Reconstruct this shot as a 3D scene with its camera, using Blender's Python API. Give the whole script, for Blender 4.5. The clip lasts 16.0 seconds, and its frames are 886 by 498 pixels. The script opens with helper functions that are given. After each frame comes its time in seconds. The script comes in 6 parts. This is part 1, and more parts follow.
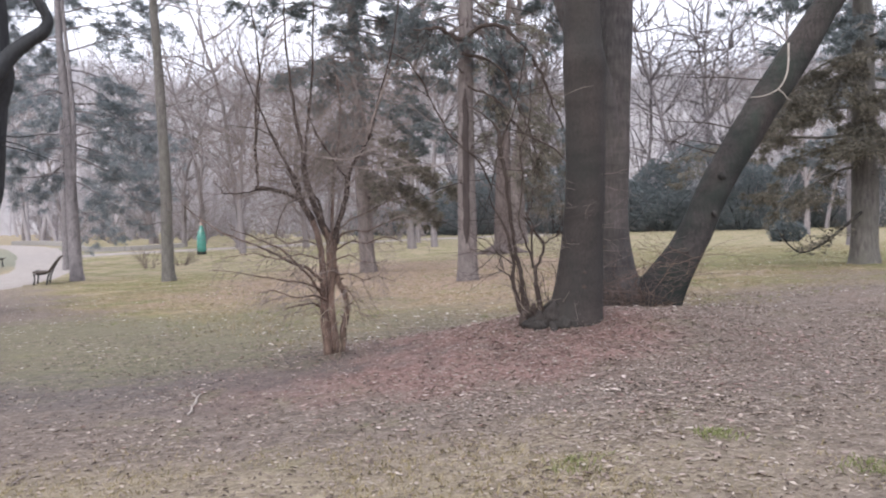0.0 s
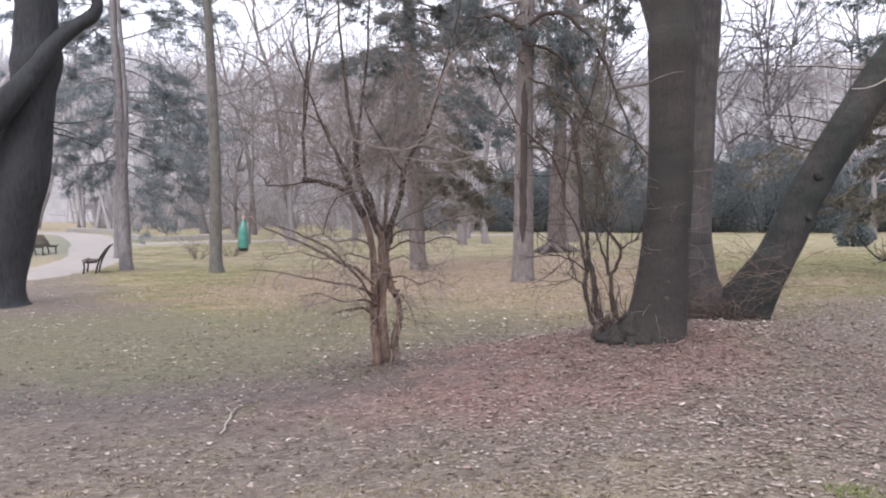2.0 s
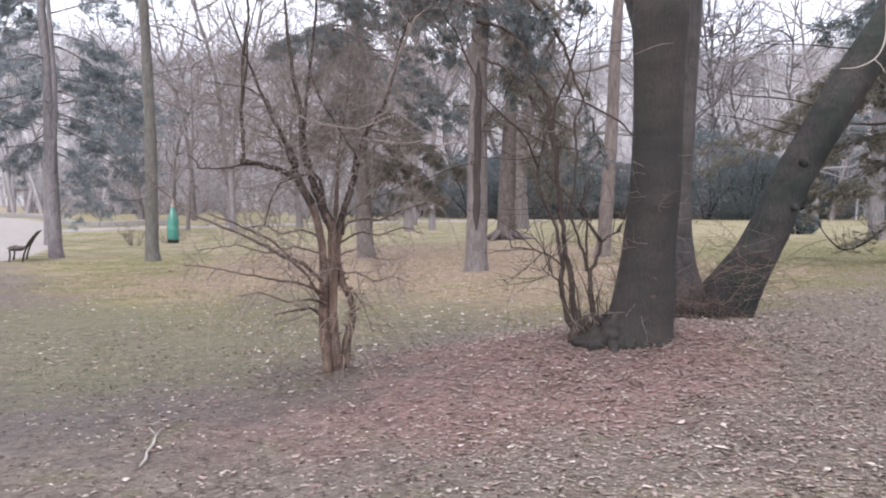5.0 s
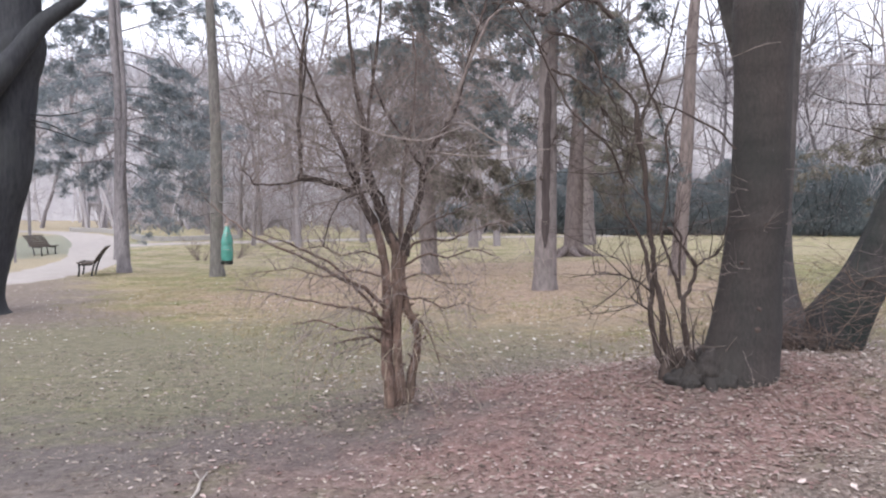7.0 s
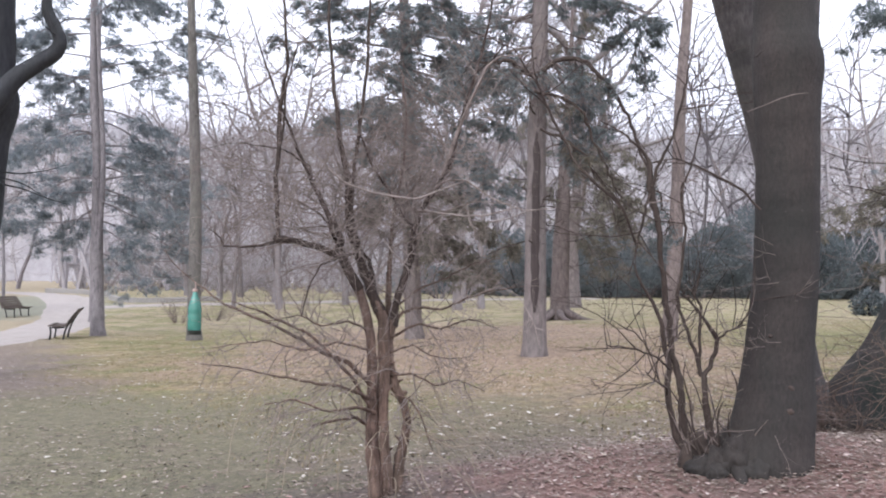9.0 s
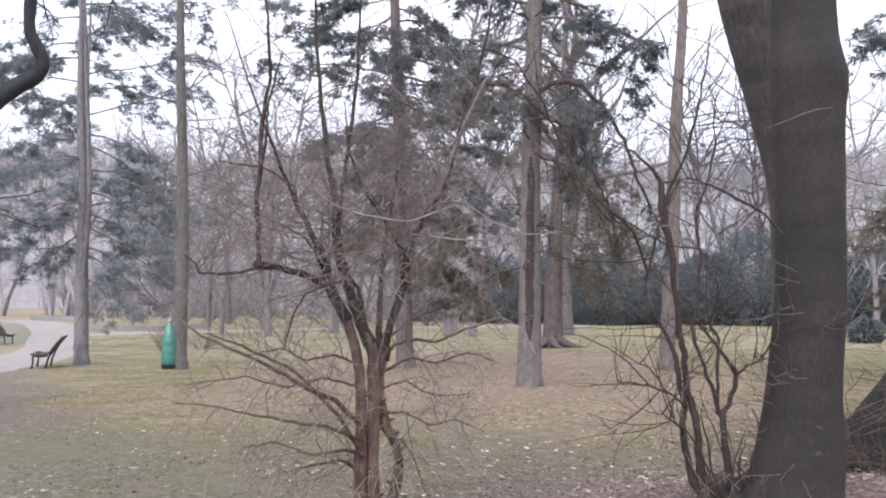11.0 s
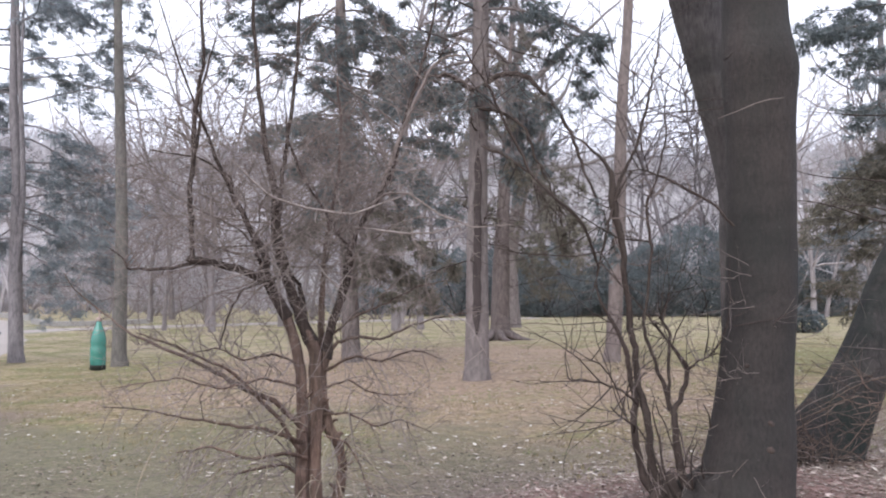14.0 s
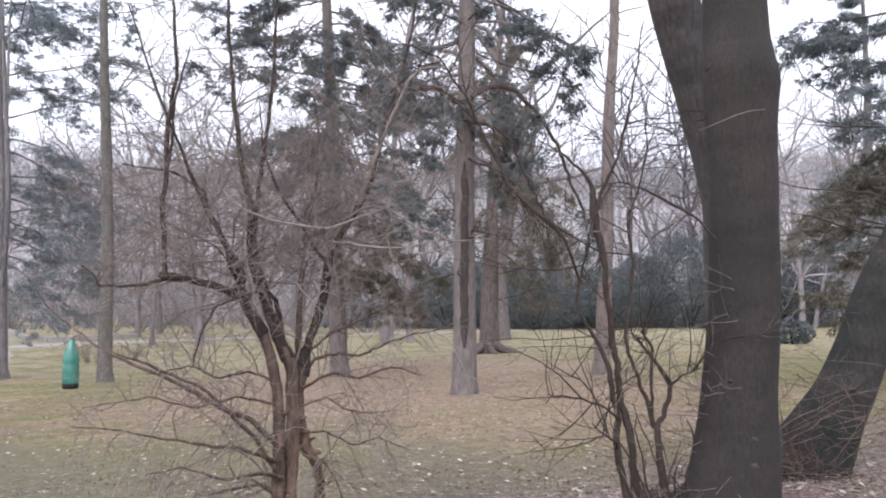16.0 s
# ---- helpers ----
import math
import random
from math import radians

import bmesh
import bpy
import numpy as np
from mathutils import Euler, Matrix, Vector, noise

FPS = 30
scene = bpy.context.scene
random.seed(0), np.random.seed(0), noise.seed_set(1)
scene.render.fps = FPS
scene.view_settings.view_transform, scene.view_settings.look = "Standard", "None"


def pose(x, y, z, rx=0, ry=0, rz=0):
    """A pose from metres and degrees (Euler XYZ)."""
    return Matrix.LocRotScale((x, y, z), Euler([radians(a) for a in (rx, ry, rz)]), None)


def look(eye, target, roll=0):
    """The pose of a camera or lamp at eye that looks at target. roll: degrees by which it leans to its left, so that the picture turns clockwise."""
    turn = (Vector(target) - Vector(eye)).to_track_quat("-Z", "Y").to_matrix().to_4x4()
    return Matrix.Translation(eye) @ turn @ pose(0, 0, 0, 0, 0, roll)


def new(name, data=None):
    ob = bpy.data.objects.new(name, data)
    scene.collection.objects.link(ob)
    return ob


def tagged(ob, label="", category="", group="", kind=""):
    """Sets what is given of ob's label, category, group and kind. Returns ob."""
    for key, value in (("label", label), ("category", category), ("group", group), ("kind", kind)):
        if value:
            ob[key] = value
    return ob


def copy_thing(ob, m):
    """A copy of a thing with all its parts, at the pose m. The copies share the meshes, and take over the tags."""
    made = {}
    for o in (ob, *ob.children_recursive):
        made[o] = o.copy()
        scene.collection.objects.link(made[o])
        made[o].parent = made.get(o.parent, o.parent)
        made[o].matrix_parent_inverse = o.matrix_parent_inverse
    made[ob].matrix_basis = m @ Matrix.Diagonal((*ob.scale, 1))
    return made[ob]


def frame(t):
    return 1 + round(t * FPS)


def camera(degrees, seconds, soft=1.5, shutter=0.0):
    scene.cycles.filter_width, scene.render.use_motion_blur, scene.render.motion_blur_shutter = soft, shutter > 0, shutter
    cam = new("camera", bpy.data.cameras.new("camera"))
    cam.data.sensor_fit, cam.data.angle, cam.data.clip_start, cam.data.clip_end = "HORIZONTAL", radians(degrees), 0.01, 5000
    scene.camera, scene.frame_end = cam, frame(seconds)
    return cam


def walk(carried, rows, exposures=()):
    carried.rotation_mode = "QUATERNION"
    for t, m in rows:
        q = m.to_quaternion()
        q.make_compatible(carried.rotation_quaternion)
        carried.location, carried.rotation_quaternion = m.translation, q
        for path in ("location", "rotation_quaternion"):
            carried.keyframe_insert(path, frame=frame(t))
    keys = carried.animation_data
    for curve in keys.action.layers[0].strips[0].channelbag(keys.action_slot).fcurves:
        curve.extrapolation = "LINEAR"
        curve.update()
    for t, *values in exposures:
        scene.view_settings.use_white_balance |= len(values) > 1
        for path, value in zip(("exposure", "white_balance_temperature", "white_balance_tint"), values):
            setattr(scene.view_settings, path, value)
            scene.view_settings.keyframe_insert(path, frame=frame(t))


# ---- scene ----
cam = camera(54.0, 16.0, soft=2.0, shutter=0.4)
PATH = [
    (0, (0.114, 0.037, 1.291), (0.31, 2.026, 1.223), -1.1),
    (0.5, (0.036, 0.252, 1.306), (0.294, 2.233, 1.213), -1.5),
    (1, (0.032, 0.458, 1.281), (0.214, 2.446, 1.157), -1.2),
    (1.5, (0.059, 0.684, 1.316), (0.142, 2.681, 1.244), 0.0),
    (2, (0.055, 0.855, 1.321), (0.141, 2.852, 1.243), 0.1),
    (2.5, (0.007, 1.035, 1.329), (0.183, 3.026, 1.264), -0.4),
    (3, (-0.019, 1.172, 1.331), (0.172, 3.161, 1.239), 0.3),
    (5.5, (-0.014, 1.875, 1.341), (0.211, 3.859, 1.23), 0.1),
    (6, (-0.036, 2.046, 1.343), (0.201, 4.029, 1.23), -0.1),
    (6.5, (-0.059, 2.153, 1.349), (0.09, 4.144, 1.227), -0.0),
    (7, (-0.03, 2.307, 1.366), (0.038, 4.305, 1.289), 0.4),
    (7.5, (0.0, 2.451, 1.378), (0.072, 4.449, 1.381), 1.0),
    (8, (-0.017, 2.597, 1.39), (0.127, 4.591, 1.417), 0.9),
    (8.5, (-0.063, 2.78, 1.394), (0.098, 4.772, 1.482), 0.5),
    (9, (-0.073, 2.906, 1.392), (0.034, 4.902, 1.457), 0.6),
    (11.5, (-0.081, 3.414, 1.41), (0.066, 5.404, 1.545), 0.6),
    (12, (-0.121, 3.484, 1.41), (0.07, 5.47, 1.545), 0.0),
    (12.5, (-0.111, 3.487, 1.413), (0.052, 5.475, 1.564), 1.0),
    (13, (-0.089, 3.503, 1.42), (0.096, 5.488, 1.582), 1.0),
    (13.5, (-0.067, 3.504, 1.421), (0.137, 5.486, 1.591), 0.8),
    (14, (-0.051, 3.497, 1.423), (0.197, 5.478, 1.534), 0.2),
    (14.5, (-0.043, 3.498, 1.428), (0.241, 5.474, 1.541), 0.4),
    (15, (-0.032, 3.499, 1.431), (0.301, 5.465, 1.582), 0.3),
    (15.5, (-0.029, 3.542, 1.427), (0.259, 5.516, 1.571), -0.0),
    (16, (0.019, 3.562, 1.437), (0.289, 5.539, 1.577), -0.1),
]
walk(cam, [(t, look(e, g, r)) for t, e, g, r in PATH], exposures=[(0, 1.19, 6510, 8.5), (3, 1.23, 6450, 8.5), (6, 1.31, 6410, 8.5), (7, 1.31, 6390, 8.5), (8, 1.27, 6320, 8.5), (9, 1.28, 6310, 8.5), (12, 1.18, 6290, 8.5), (16, 1.17, 6380, 8.5)])

# ---- sky and light: a bright overcast winter day ----
SUN_ELEVATION, SUN_AZIMUTH = 38.0, 205.0
world = bpy.data.worlds.new("overcast")
scene.world = world
world.use_nodes = True
wn, wl = world.node_tree.nodes, world.node_tree.links
wn.clear()
sky = wn.new("ShaderNodeTexSky")
sky.sky_type, sky.sun_disc = "NISHITA", False
sky.sun_elevation, sky.sun_rotation = radians(SUN_ELEVATION), radians(SUN_AZIMUTH)
sky.air_density, sky.dust_density, sky.ozone_density = 1.0, 6.0, 1.0
grey = wn.new("ShaderNodeHueSaturation")
grey.inputs["Saturation"].default_value = 0.12
cloud = wn.new("ShaderNodeMix")
cloud.data_type = "RGBA"
cloud.inputs["Factor"].default_value = 0.75
cloud.inputs["B"].default_value = (8.8, 9.05, 10.75, 1)
back = wn.new("ShaderNodeBackground")
back.inputs["Strength"].default_value = 0.115
wout = wn.new("ShaderNodeOutputWorld")
wl.new(sky.outputs["Color"], grey.inputs["Color"])
wl.new(grey.outputs["Color"], cloud.inputs["A"])
wc = wn.new("ShaderNodeTexCoord")
ws = wn.new("ShaderNodeSeparateXYZ")
wl.new(wc.outputs["Generated"], ws.inputs[0])
grade = wn.new("ShaderNodeMapRange")
grade.inputs["To Min"].default_value, grade.inputs["To Max"].default_value = 0.78, 1.135
wl.new(ws.outputs["Z"], grade.inputs["Value"])
shade = wn.new("ShaderNodeVectorMath")
shade.operation = "SCALE"
wl.new(cloud.outputs["Result"], shade.inputs[0])
wl.new(grade.outputs["Result"], shade.inputs["Scale"])
wl.new(shade.outputs["Vector"], back.inputs["Color"])
wl.new(back.outputs["Background"], wout.inputs["Surface"])

sun = new("sun", bpy.data.lights.new("sun", "SUN"))
sun.data.energy, sun.data.angle, sun.data.color = 0.5, radians(25), (1.0, 0.97, 0.93)
az, el = radians(SUN_AZIMUTH), radians(SUN_ELEVATION)
sun_from = Vector((math.sin(az) * math.cos(el), math.cos(az) * math.cos(el), math.sin(el)))
sun.matrix_world = look(sun_from * 50, (0, 0, 0))


# ---- the lie of the land ----
def smooth(a, b, v):
    u = min(1.0, max(0.0, (v - a) / (b - a)))
    return u * u * (3 - 2 * u)


def land(x, y):
    """Height of the ground: falling gently to the left and ahead, a leaf mound round the trunks, level far off."""
    z = (0.04 + 0.405 * math.tanh(x / 9) - 0.012 * y) * (1 - smooth(36, 66, y))
    z += 0.055 * math.exp(-((x + 0.1) ** 2 + (y - 8.35) ** 2) / 0.8)
    return z + 0.34 * math.exp(-(((x - 2.2) / 1.7) ** 2 + ((y - 8.3) / 1.3) ** 2)) + 0.10 * math.exp(-(((x - 3.7) / 1.2) ** 2 + ((y - 9.6) / 1.2) ** 2))


def lumps(x, y):
    return 0.018 * noise.noise((x * 0.9, y * 0.9, 3.1)) + 0.010 * noise.noise((x * 3.1, y * 3.1, 7.7))


def lawn_edge(x):
    """How much farther off than in the middle the lawn begins."""
    neg, right = max(0.0, -0.5 - x), min(6.0, max(0.0, x - 3.5))
    return neg * (0.85 + 0.10 * neg) + 0.55 * right


# ---- materials ----
def material(name, rough=0.85, metal=0.0):
    m = bpy.data.materials.new(name)
    m.use_nodes = True
    n = m.node_tree.nodes
    b = n["Principled BSDF"]
    b.inputs["Roughness"].default_value = rough
    b.inputs["Metallic"].default_value = metal
    b.inputs["Specular IOR Level"].default_value = 0.25
    return m, n, m.node_tree.links, b


def coords(n, l, scale=(1, 1, 1), space="Object"):
    tc, mp = n.new("ShaderNodeTexCoord"), n.new("ShaderNodeMapping")
    mp.inputs["Scale"].default_value = scale
    l.new(tc.outputs[space], mp.inputs["Vector"])
    return mp.outputs["Vector"]


def noise_tex(n, l, vec, scale, detail=5.0, rough=0.6):
    t = n.new("ShaderNodeTexNoise")
    t.inputs["Scale"].default_value, t.inputs["Detail"].default_value, t.inputs["Roughness"].default_value = scale, detail, rough
    l.new(vec, t.inputs["Vector"])
    return t.outputs["Fac"]


def ramp(n, l, fac, stops):
    r = n.new("ShaderNodeValToRGB")
    while len(r.color_ramp.elements) < len(stops):
        r.color_ramp.elements.new(0.5)
    for e, (p, c) in zip(r.color_ramp.elements, stops):
        e.position, e.color = p, (*c, 1)
    l.new(fac, r.inputs["Fac"])
    return r.outputs["Color"]


def mixed(n, l, fac, a, b, mode="MIX"):
    m = n.new("ShaderNodeMix")
    m.data_type, m.blend_type = "RGBA", mode
    for key, v in (("Factor", fac), ("A", a), ("B", b)):
        if isinstance(v, (int, float)):
            m.inputs[key].default_value = v
        elif isinstance(v, tuple):
            m.inputs[key].default_value = (*v, 1)
        else:
            l.new(v, m.inputs[key])
    return m.outputs["Result"]


def math_node(n, l, op, a, b=None, c=None):
    m = n.new("ShaderNodeMath")
    m.operation = op
    for i, v in enumerate((a, b, c)):
        if v is None:
            continue
        if isinstance(v, (int, float)):
            m.inputs[i].default_value = v
        else:
            l.new(v, m.inputs[i])
    return m.outputs["Value"]


def bump(n, l, b, height, strength, distance):
    k = n.new("ShaderNodeBump")
    k.inputs["Strength"].default_value, k.inputs["Distance"].default_value = strength, distance
    l.new(height, k.inputs["Height"])
    l.new(k.outputs["Normal"], b.inputs["Normal"])


def bark(name, dark, light, tint, fine=30.0, stretch=0.22, relief=0.02, moss=0.35, bands=0.0):
    """Bark: upright grain, larger blotches, a film of algae, pale lichen specks and, on smooth bark, faint rings."""
    m, n, l, b = material(name, 0.9)
    vec = coords(n, l, (1, 1, stretch))
    grain = noise_tex(n, l, vec, fine, 8, 0.65)
    blotch = noise_tex(n, l, coords(n, l, (1, 1, 0.5)), 3.1, 4)
    col = ramp(n, l, grain, [(0.3, dark), (0.7, light)])
    f = math_node(n, l, "MULTIPLY", ramp(n, l, blotch, [(0.42, (0, 0, 0)), (0.68, (1, 1, 1))]), moss)
    col = mixed(n, l, f, col, tint)
    height = math_node(n, l, "ADD", grain, math_node(n, l, "MULTIPLY", blotch, 0.6))
    if bands:
        rings = noise_tex(n, l, coords(n, l, (0.7, 0.7, 2.2)), 3.0, 5, 0.6)
        col = mixed(n, l, bands, col, ramp(n, l, rings, [(0.34, (0.62, 0.62, 0.62)), (0.64, (1.18, 1.16, 1.15))]), "MULTIPLY")
        streak = noise_tex(n, l, coords(n, l, (1, 1, 0.07)), 70, 4, 0.6)
        col = mixed(n, l, bands * 0.45, col, ramp(n, l, streak, [(0.35, (0.78, 0.78, 0.78)), (0.65, (1.12, 1.12, 1.12))]), "MULTIPLY")
        cloud = noise_tex(n, l, coords(n, l, (1, 1, 0.6)), 1.3, 3, 0.55)
        col = mixed(n, l, bands, col, ramp(n, l, cloud, [(0.36, (0.70, 0.72, 0.74)), (0.64, (1.28, 1.22, 1.18))]), "MULTIPLY")
        specks = noise_tex(n, l, coords(n, l), 46, 2, 0.5)
        col = mixed(n, l, ramp(n, l, specks, [(0.72, (0, 0, 0)), (0.80, (0.45, 0.45, 0.45))]), col, (light[0] * 2.6, light[1] * 2.7, light[2] * 2.7))
        height = math_node(n, l, "ADD", height, math_node(n, l, "ADD", math_node(n, l, "MULTIPLY", rings, 0.5), math_node(n, l, "MULTIPLY", streak, 0.35)))
    l.new(col, b.inputs["Base Color"])
    bump(n, l, b, height, 0.7, relief)
    return m


def islands(name, stops, rough=0.8, through_light=0.0):
    """Colour that differs from piece to piece of one mesh."""
    m, n, l, b = material(name, rough)
    geo = n.new("ShaderNodeNewGeometry")
    col = ramp(n, l, geo.outputs["Random Per Island"], stops)
    grain = noise_tex(n, l, coords(n, l), 60, 3)
    col = mixed(n, l, 0.35, col, ramp(n, l, grain, [(0.3, (0.25, 0.25, 0.25)), (0.7, (1, 1, 1))]), "MULTIPLY")
    l.new(col, b.inputs["Base Color"])
    if through_light:
        thin = n.new("ShaderNodeBsdfTranslucent")
        l.new(col, thin.inputs["Color"])
        both = n.new("ShaderNodeMixShader")
        both.inputs["Fac"].default_value = through_light
        l.new(b.outputs["BSDF"], both.inputs[1])
        l.new(thin.outputs["BSDF"], both.inputs[2])
        out = [k for k in n if k.type == "OUTPUT_MATERIAL"][0]
        l.new(both.outputs["Shader"], out.inputs["Surface"])
    return m


BARK_BIG = bark("smooth_dark_bark", (0.0275, 0.0240, 0.0226), (0.0505, 0.0425, 0.0390), (0.027, 0.0275, 0.025), 62, 0.45, 0.009, 0.6, 0.55)
BARK_TWIN = bark("grey_twin_bark", (0.048, 0.042, 0.041), (0.110, 0.097, 0.093), (0.084, 0.079, 0.068), 40, 0.2, 0.022, 0.6, 0.8)
BARK_LEAN = bark("leaning_bark", (0.020, 0.018, 0.0175), (0.054, 0.047, 0.044), (0.020, 0.026, 0.022), 38, 0.3, 0.016, 0.9, 0.8)
BARK_DARK = bark("dark_wet_bark", (0.0188, 0.0192, 0.0224), (0.0465, 0.0458, 0.0502), (0.041, 0.043, 0.041), 18, 0.25, 0.03, 0.5)
# Grey bark, part of its paleness put in for bluish haze.
BARK_PINE = bark("grey_pine_bark", (0.1032, 0.0924, 0.0972), (0.2700, 0.2436, 0.2496), (0.1920, 0.1788, 0.1776), 16, 0.3, 0.04, 0.4)
BARK_RED = bark("reddish_pine_bark", (0.0896, 0.0728, 0.0706), (0.2184, 0.1837, 0.1770), (0.1680, 0.1501, 0.1411), 14, 0.3, 0.04, 0.4)
# Algae-tinged bark, its colour also raised to suggest haze.
BARK_MOSS = bark("algae_green_pine_bark", (0.0725, 0.0663, 0.0625), (0.1875, 0.1700, 0.1575), (0.1300, 0.1250, 0.1050), 16, 0.3, 0.04, 0.6)
BARK_ORANGE = bark("pinkish_orange_pine_bark", (0.1080, 0.0853, 0.0810), (0.2538, 0.2052, 0.1922), (0.1944, 0.1642, 0.1534), 14, 0.3, 0.04, 0.4)
BARK_OLD = bark("reddish_conifer_bark", (0.075, 0.058, 0.055), (0.195, 0.156, 0.147), (0.145, 0.124, 0.115), 14, 0.3, 0.04, 0.4)
# Trees behind the lawn: bark lightened in colour to imitate mist.
BARK_HAZED = bark("hazed_grey_bark", (0.146, 0.128, 0.132), (0.256, 0.226, 0.226), (0.207, 0.195, 0.183), 9, 0.4, 0.02, 0.4)
BARK_BUSH = bark("shrub_bark", (0.040, 0.027, 0.022), (0.225, 0.158, 0.130), (0.130, 0.104, 0.084), 34, 0.22, 0.03, 0.6, 0.9)
BARK_LIMB = bark("dark_shrub_bark", (0.024, 0.018, 0.016), (0.075, 0.054, 0.046), (0.065, 0.055, 0.045), 60, 0.3, 0.005, 0.4)
BARK_TWIG = bark("thin_twig_bark", (0.092, 0.071, 0.064), (0.230, 0.184, 0.167), (0.172, 0.147, 0.131), 40, 0.3, 0.003, 0.3)
# Their twigs, paler still, with the same mist in the colour.
TWIG_HAZED = bark("hazed_twig_bark", (0.196, 0.170, 0.172), (0.333, 0.293, 0.293), (0.265, 0.241, 0.239), 12, 0.5, 0.01, 0.3)
# Deep woods: pale mauve stands in for the haze in front of them.
WOODS_HAZED = bark("haze_paled_far_wood", (0.297, 0.273, 0.288), (0.451, 0.420, 0.435), (0.374, 0.354, 0.358), 1.5, 0.5, 0.01, 0.3)
# Crooked far limbs: darker than the rest, yet lifted in colour for haze.
BARK_GNARLED = bark("hazed_crooked_bark", (0.095, 0.084, 0.090), (0.185, 0.162, 0.168), (0.146, 0.134, 0.132), 9, 0.4, 0.02, 0.4)
PALE_TWIG = bark("pale_grey_twig", (0.144, 0.118, 0.108), (0.300, 0.250, 0.228), (0.240, 0.206, 0.186), 40, 0.3, 0.002, 0.3)
STRAW = bark("pale_dry_stalk", (0.190, 0.150, 0.110), (0.340, 0.285, 0.220), (0.400, 0.330, 0.240), 40, 0.3, 0.002, 0.3)
SCAR = bark("dark_wound_wood", (0.028, 0.022, 0.022), (0.072, 0.056, 0.053), (0.055, 0.043, 0.041), 30, 0.1, 0.02, 0.5)
# Blue-green of the needles, with some haze mixed in as extra paleness.
NEEDLES = islands("pine_needles", [(0.0, (0.100, 0.123, 0.132)), (0.5, (0.159, 0.182, 0.189)), (1.0, (0.236, 0.254, 0.248))], 0.8, 0.45)
# Farther pines: bluish haze of distance painted into the needle colour.
NEEDLES_HAZED = islands("hazed_pine_needles", [(0.0, (0.168, 0.197, 0.220)), (0.5, (0.241, 0.269, 0.287)), (1.0, (0.325, 0.347, 0.353))], 0.8, 0.5)
NEEDLES_OLIVE = islands("olive_needles", [(0.0, (0.121, 0.113, 0.092)), (0.5, (0.190, 0.172, 0.140)), (1.0, (0.276, 0.247, 0.202))], 0.8, 0.45)
# Far hedge: leaf tones raised and evened out as painted haze.
HEDGE_LEAF = islands("hazed_evergreen_leaves", [(0.0, (0.158, 0.184, 0.192)), (0.5, (0.196, 0.222, 0.229)), (1.0, (0.232, 0.256, 0.260))], 0.9, 0.5)
LEAF_LITTER = islands("dead_leaves", [(0.0, (0.095, 0.066, 0.053)), (0.28, (0.190, 0.140, 0.114)), (0.64, (0.310, 0.244, 0.206)), (0.92, (0.390, 0.320, 0.272)), (1.0, (0.500, 0.440, 0.385))])
LEAF_CRUMB = islands("leaf_crumbs", [(0.0, (0.045, 0.032, 0.026)), (0.35, (0.130, 0.096, 0.076)), (0.75, (0.290, 0.232, 0.188)), (1.0, (0.440, 0.375, 0.315))])
LEAF_PALE = islands("pale_dead_leaves", [(0.0, (0.220, 0.165, 0.120)), (0.5, (0.400, 0.330, 0.260)), (1.0, (0.720, 0.670, 0.600))])
LEAF_RED = islands("reddish_dead_leaves", [(0.0, (0.160, 0.092, 0.080)), (0.4, (0.290, 0.180, 0.158)), (0.8, (0.420, 0.305, 0.270)), (1.0, (0.600, 0.510, 0.460))])
GRASS = islands("winter_grass", [(0.0, (0.138, 0.122, 0.056)), (0.5, (0.255, 0.203, 0.108)), (1.0, (0.410, 0.332, 0.205))])
GRASS_GREEN = islands("green_grass", [(0.0, (0.130, 0.150, 0.055)), (1.0, (0.270, 0.280, 0.125))])


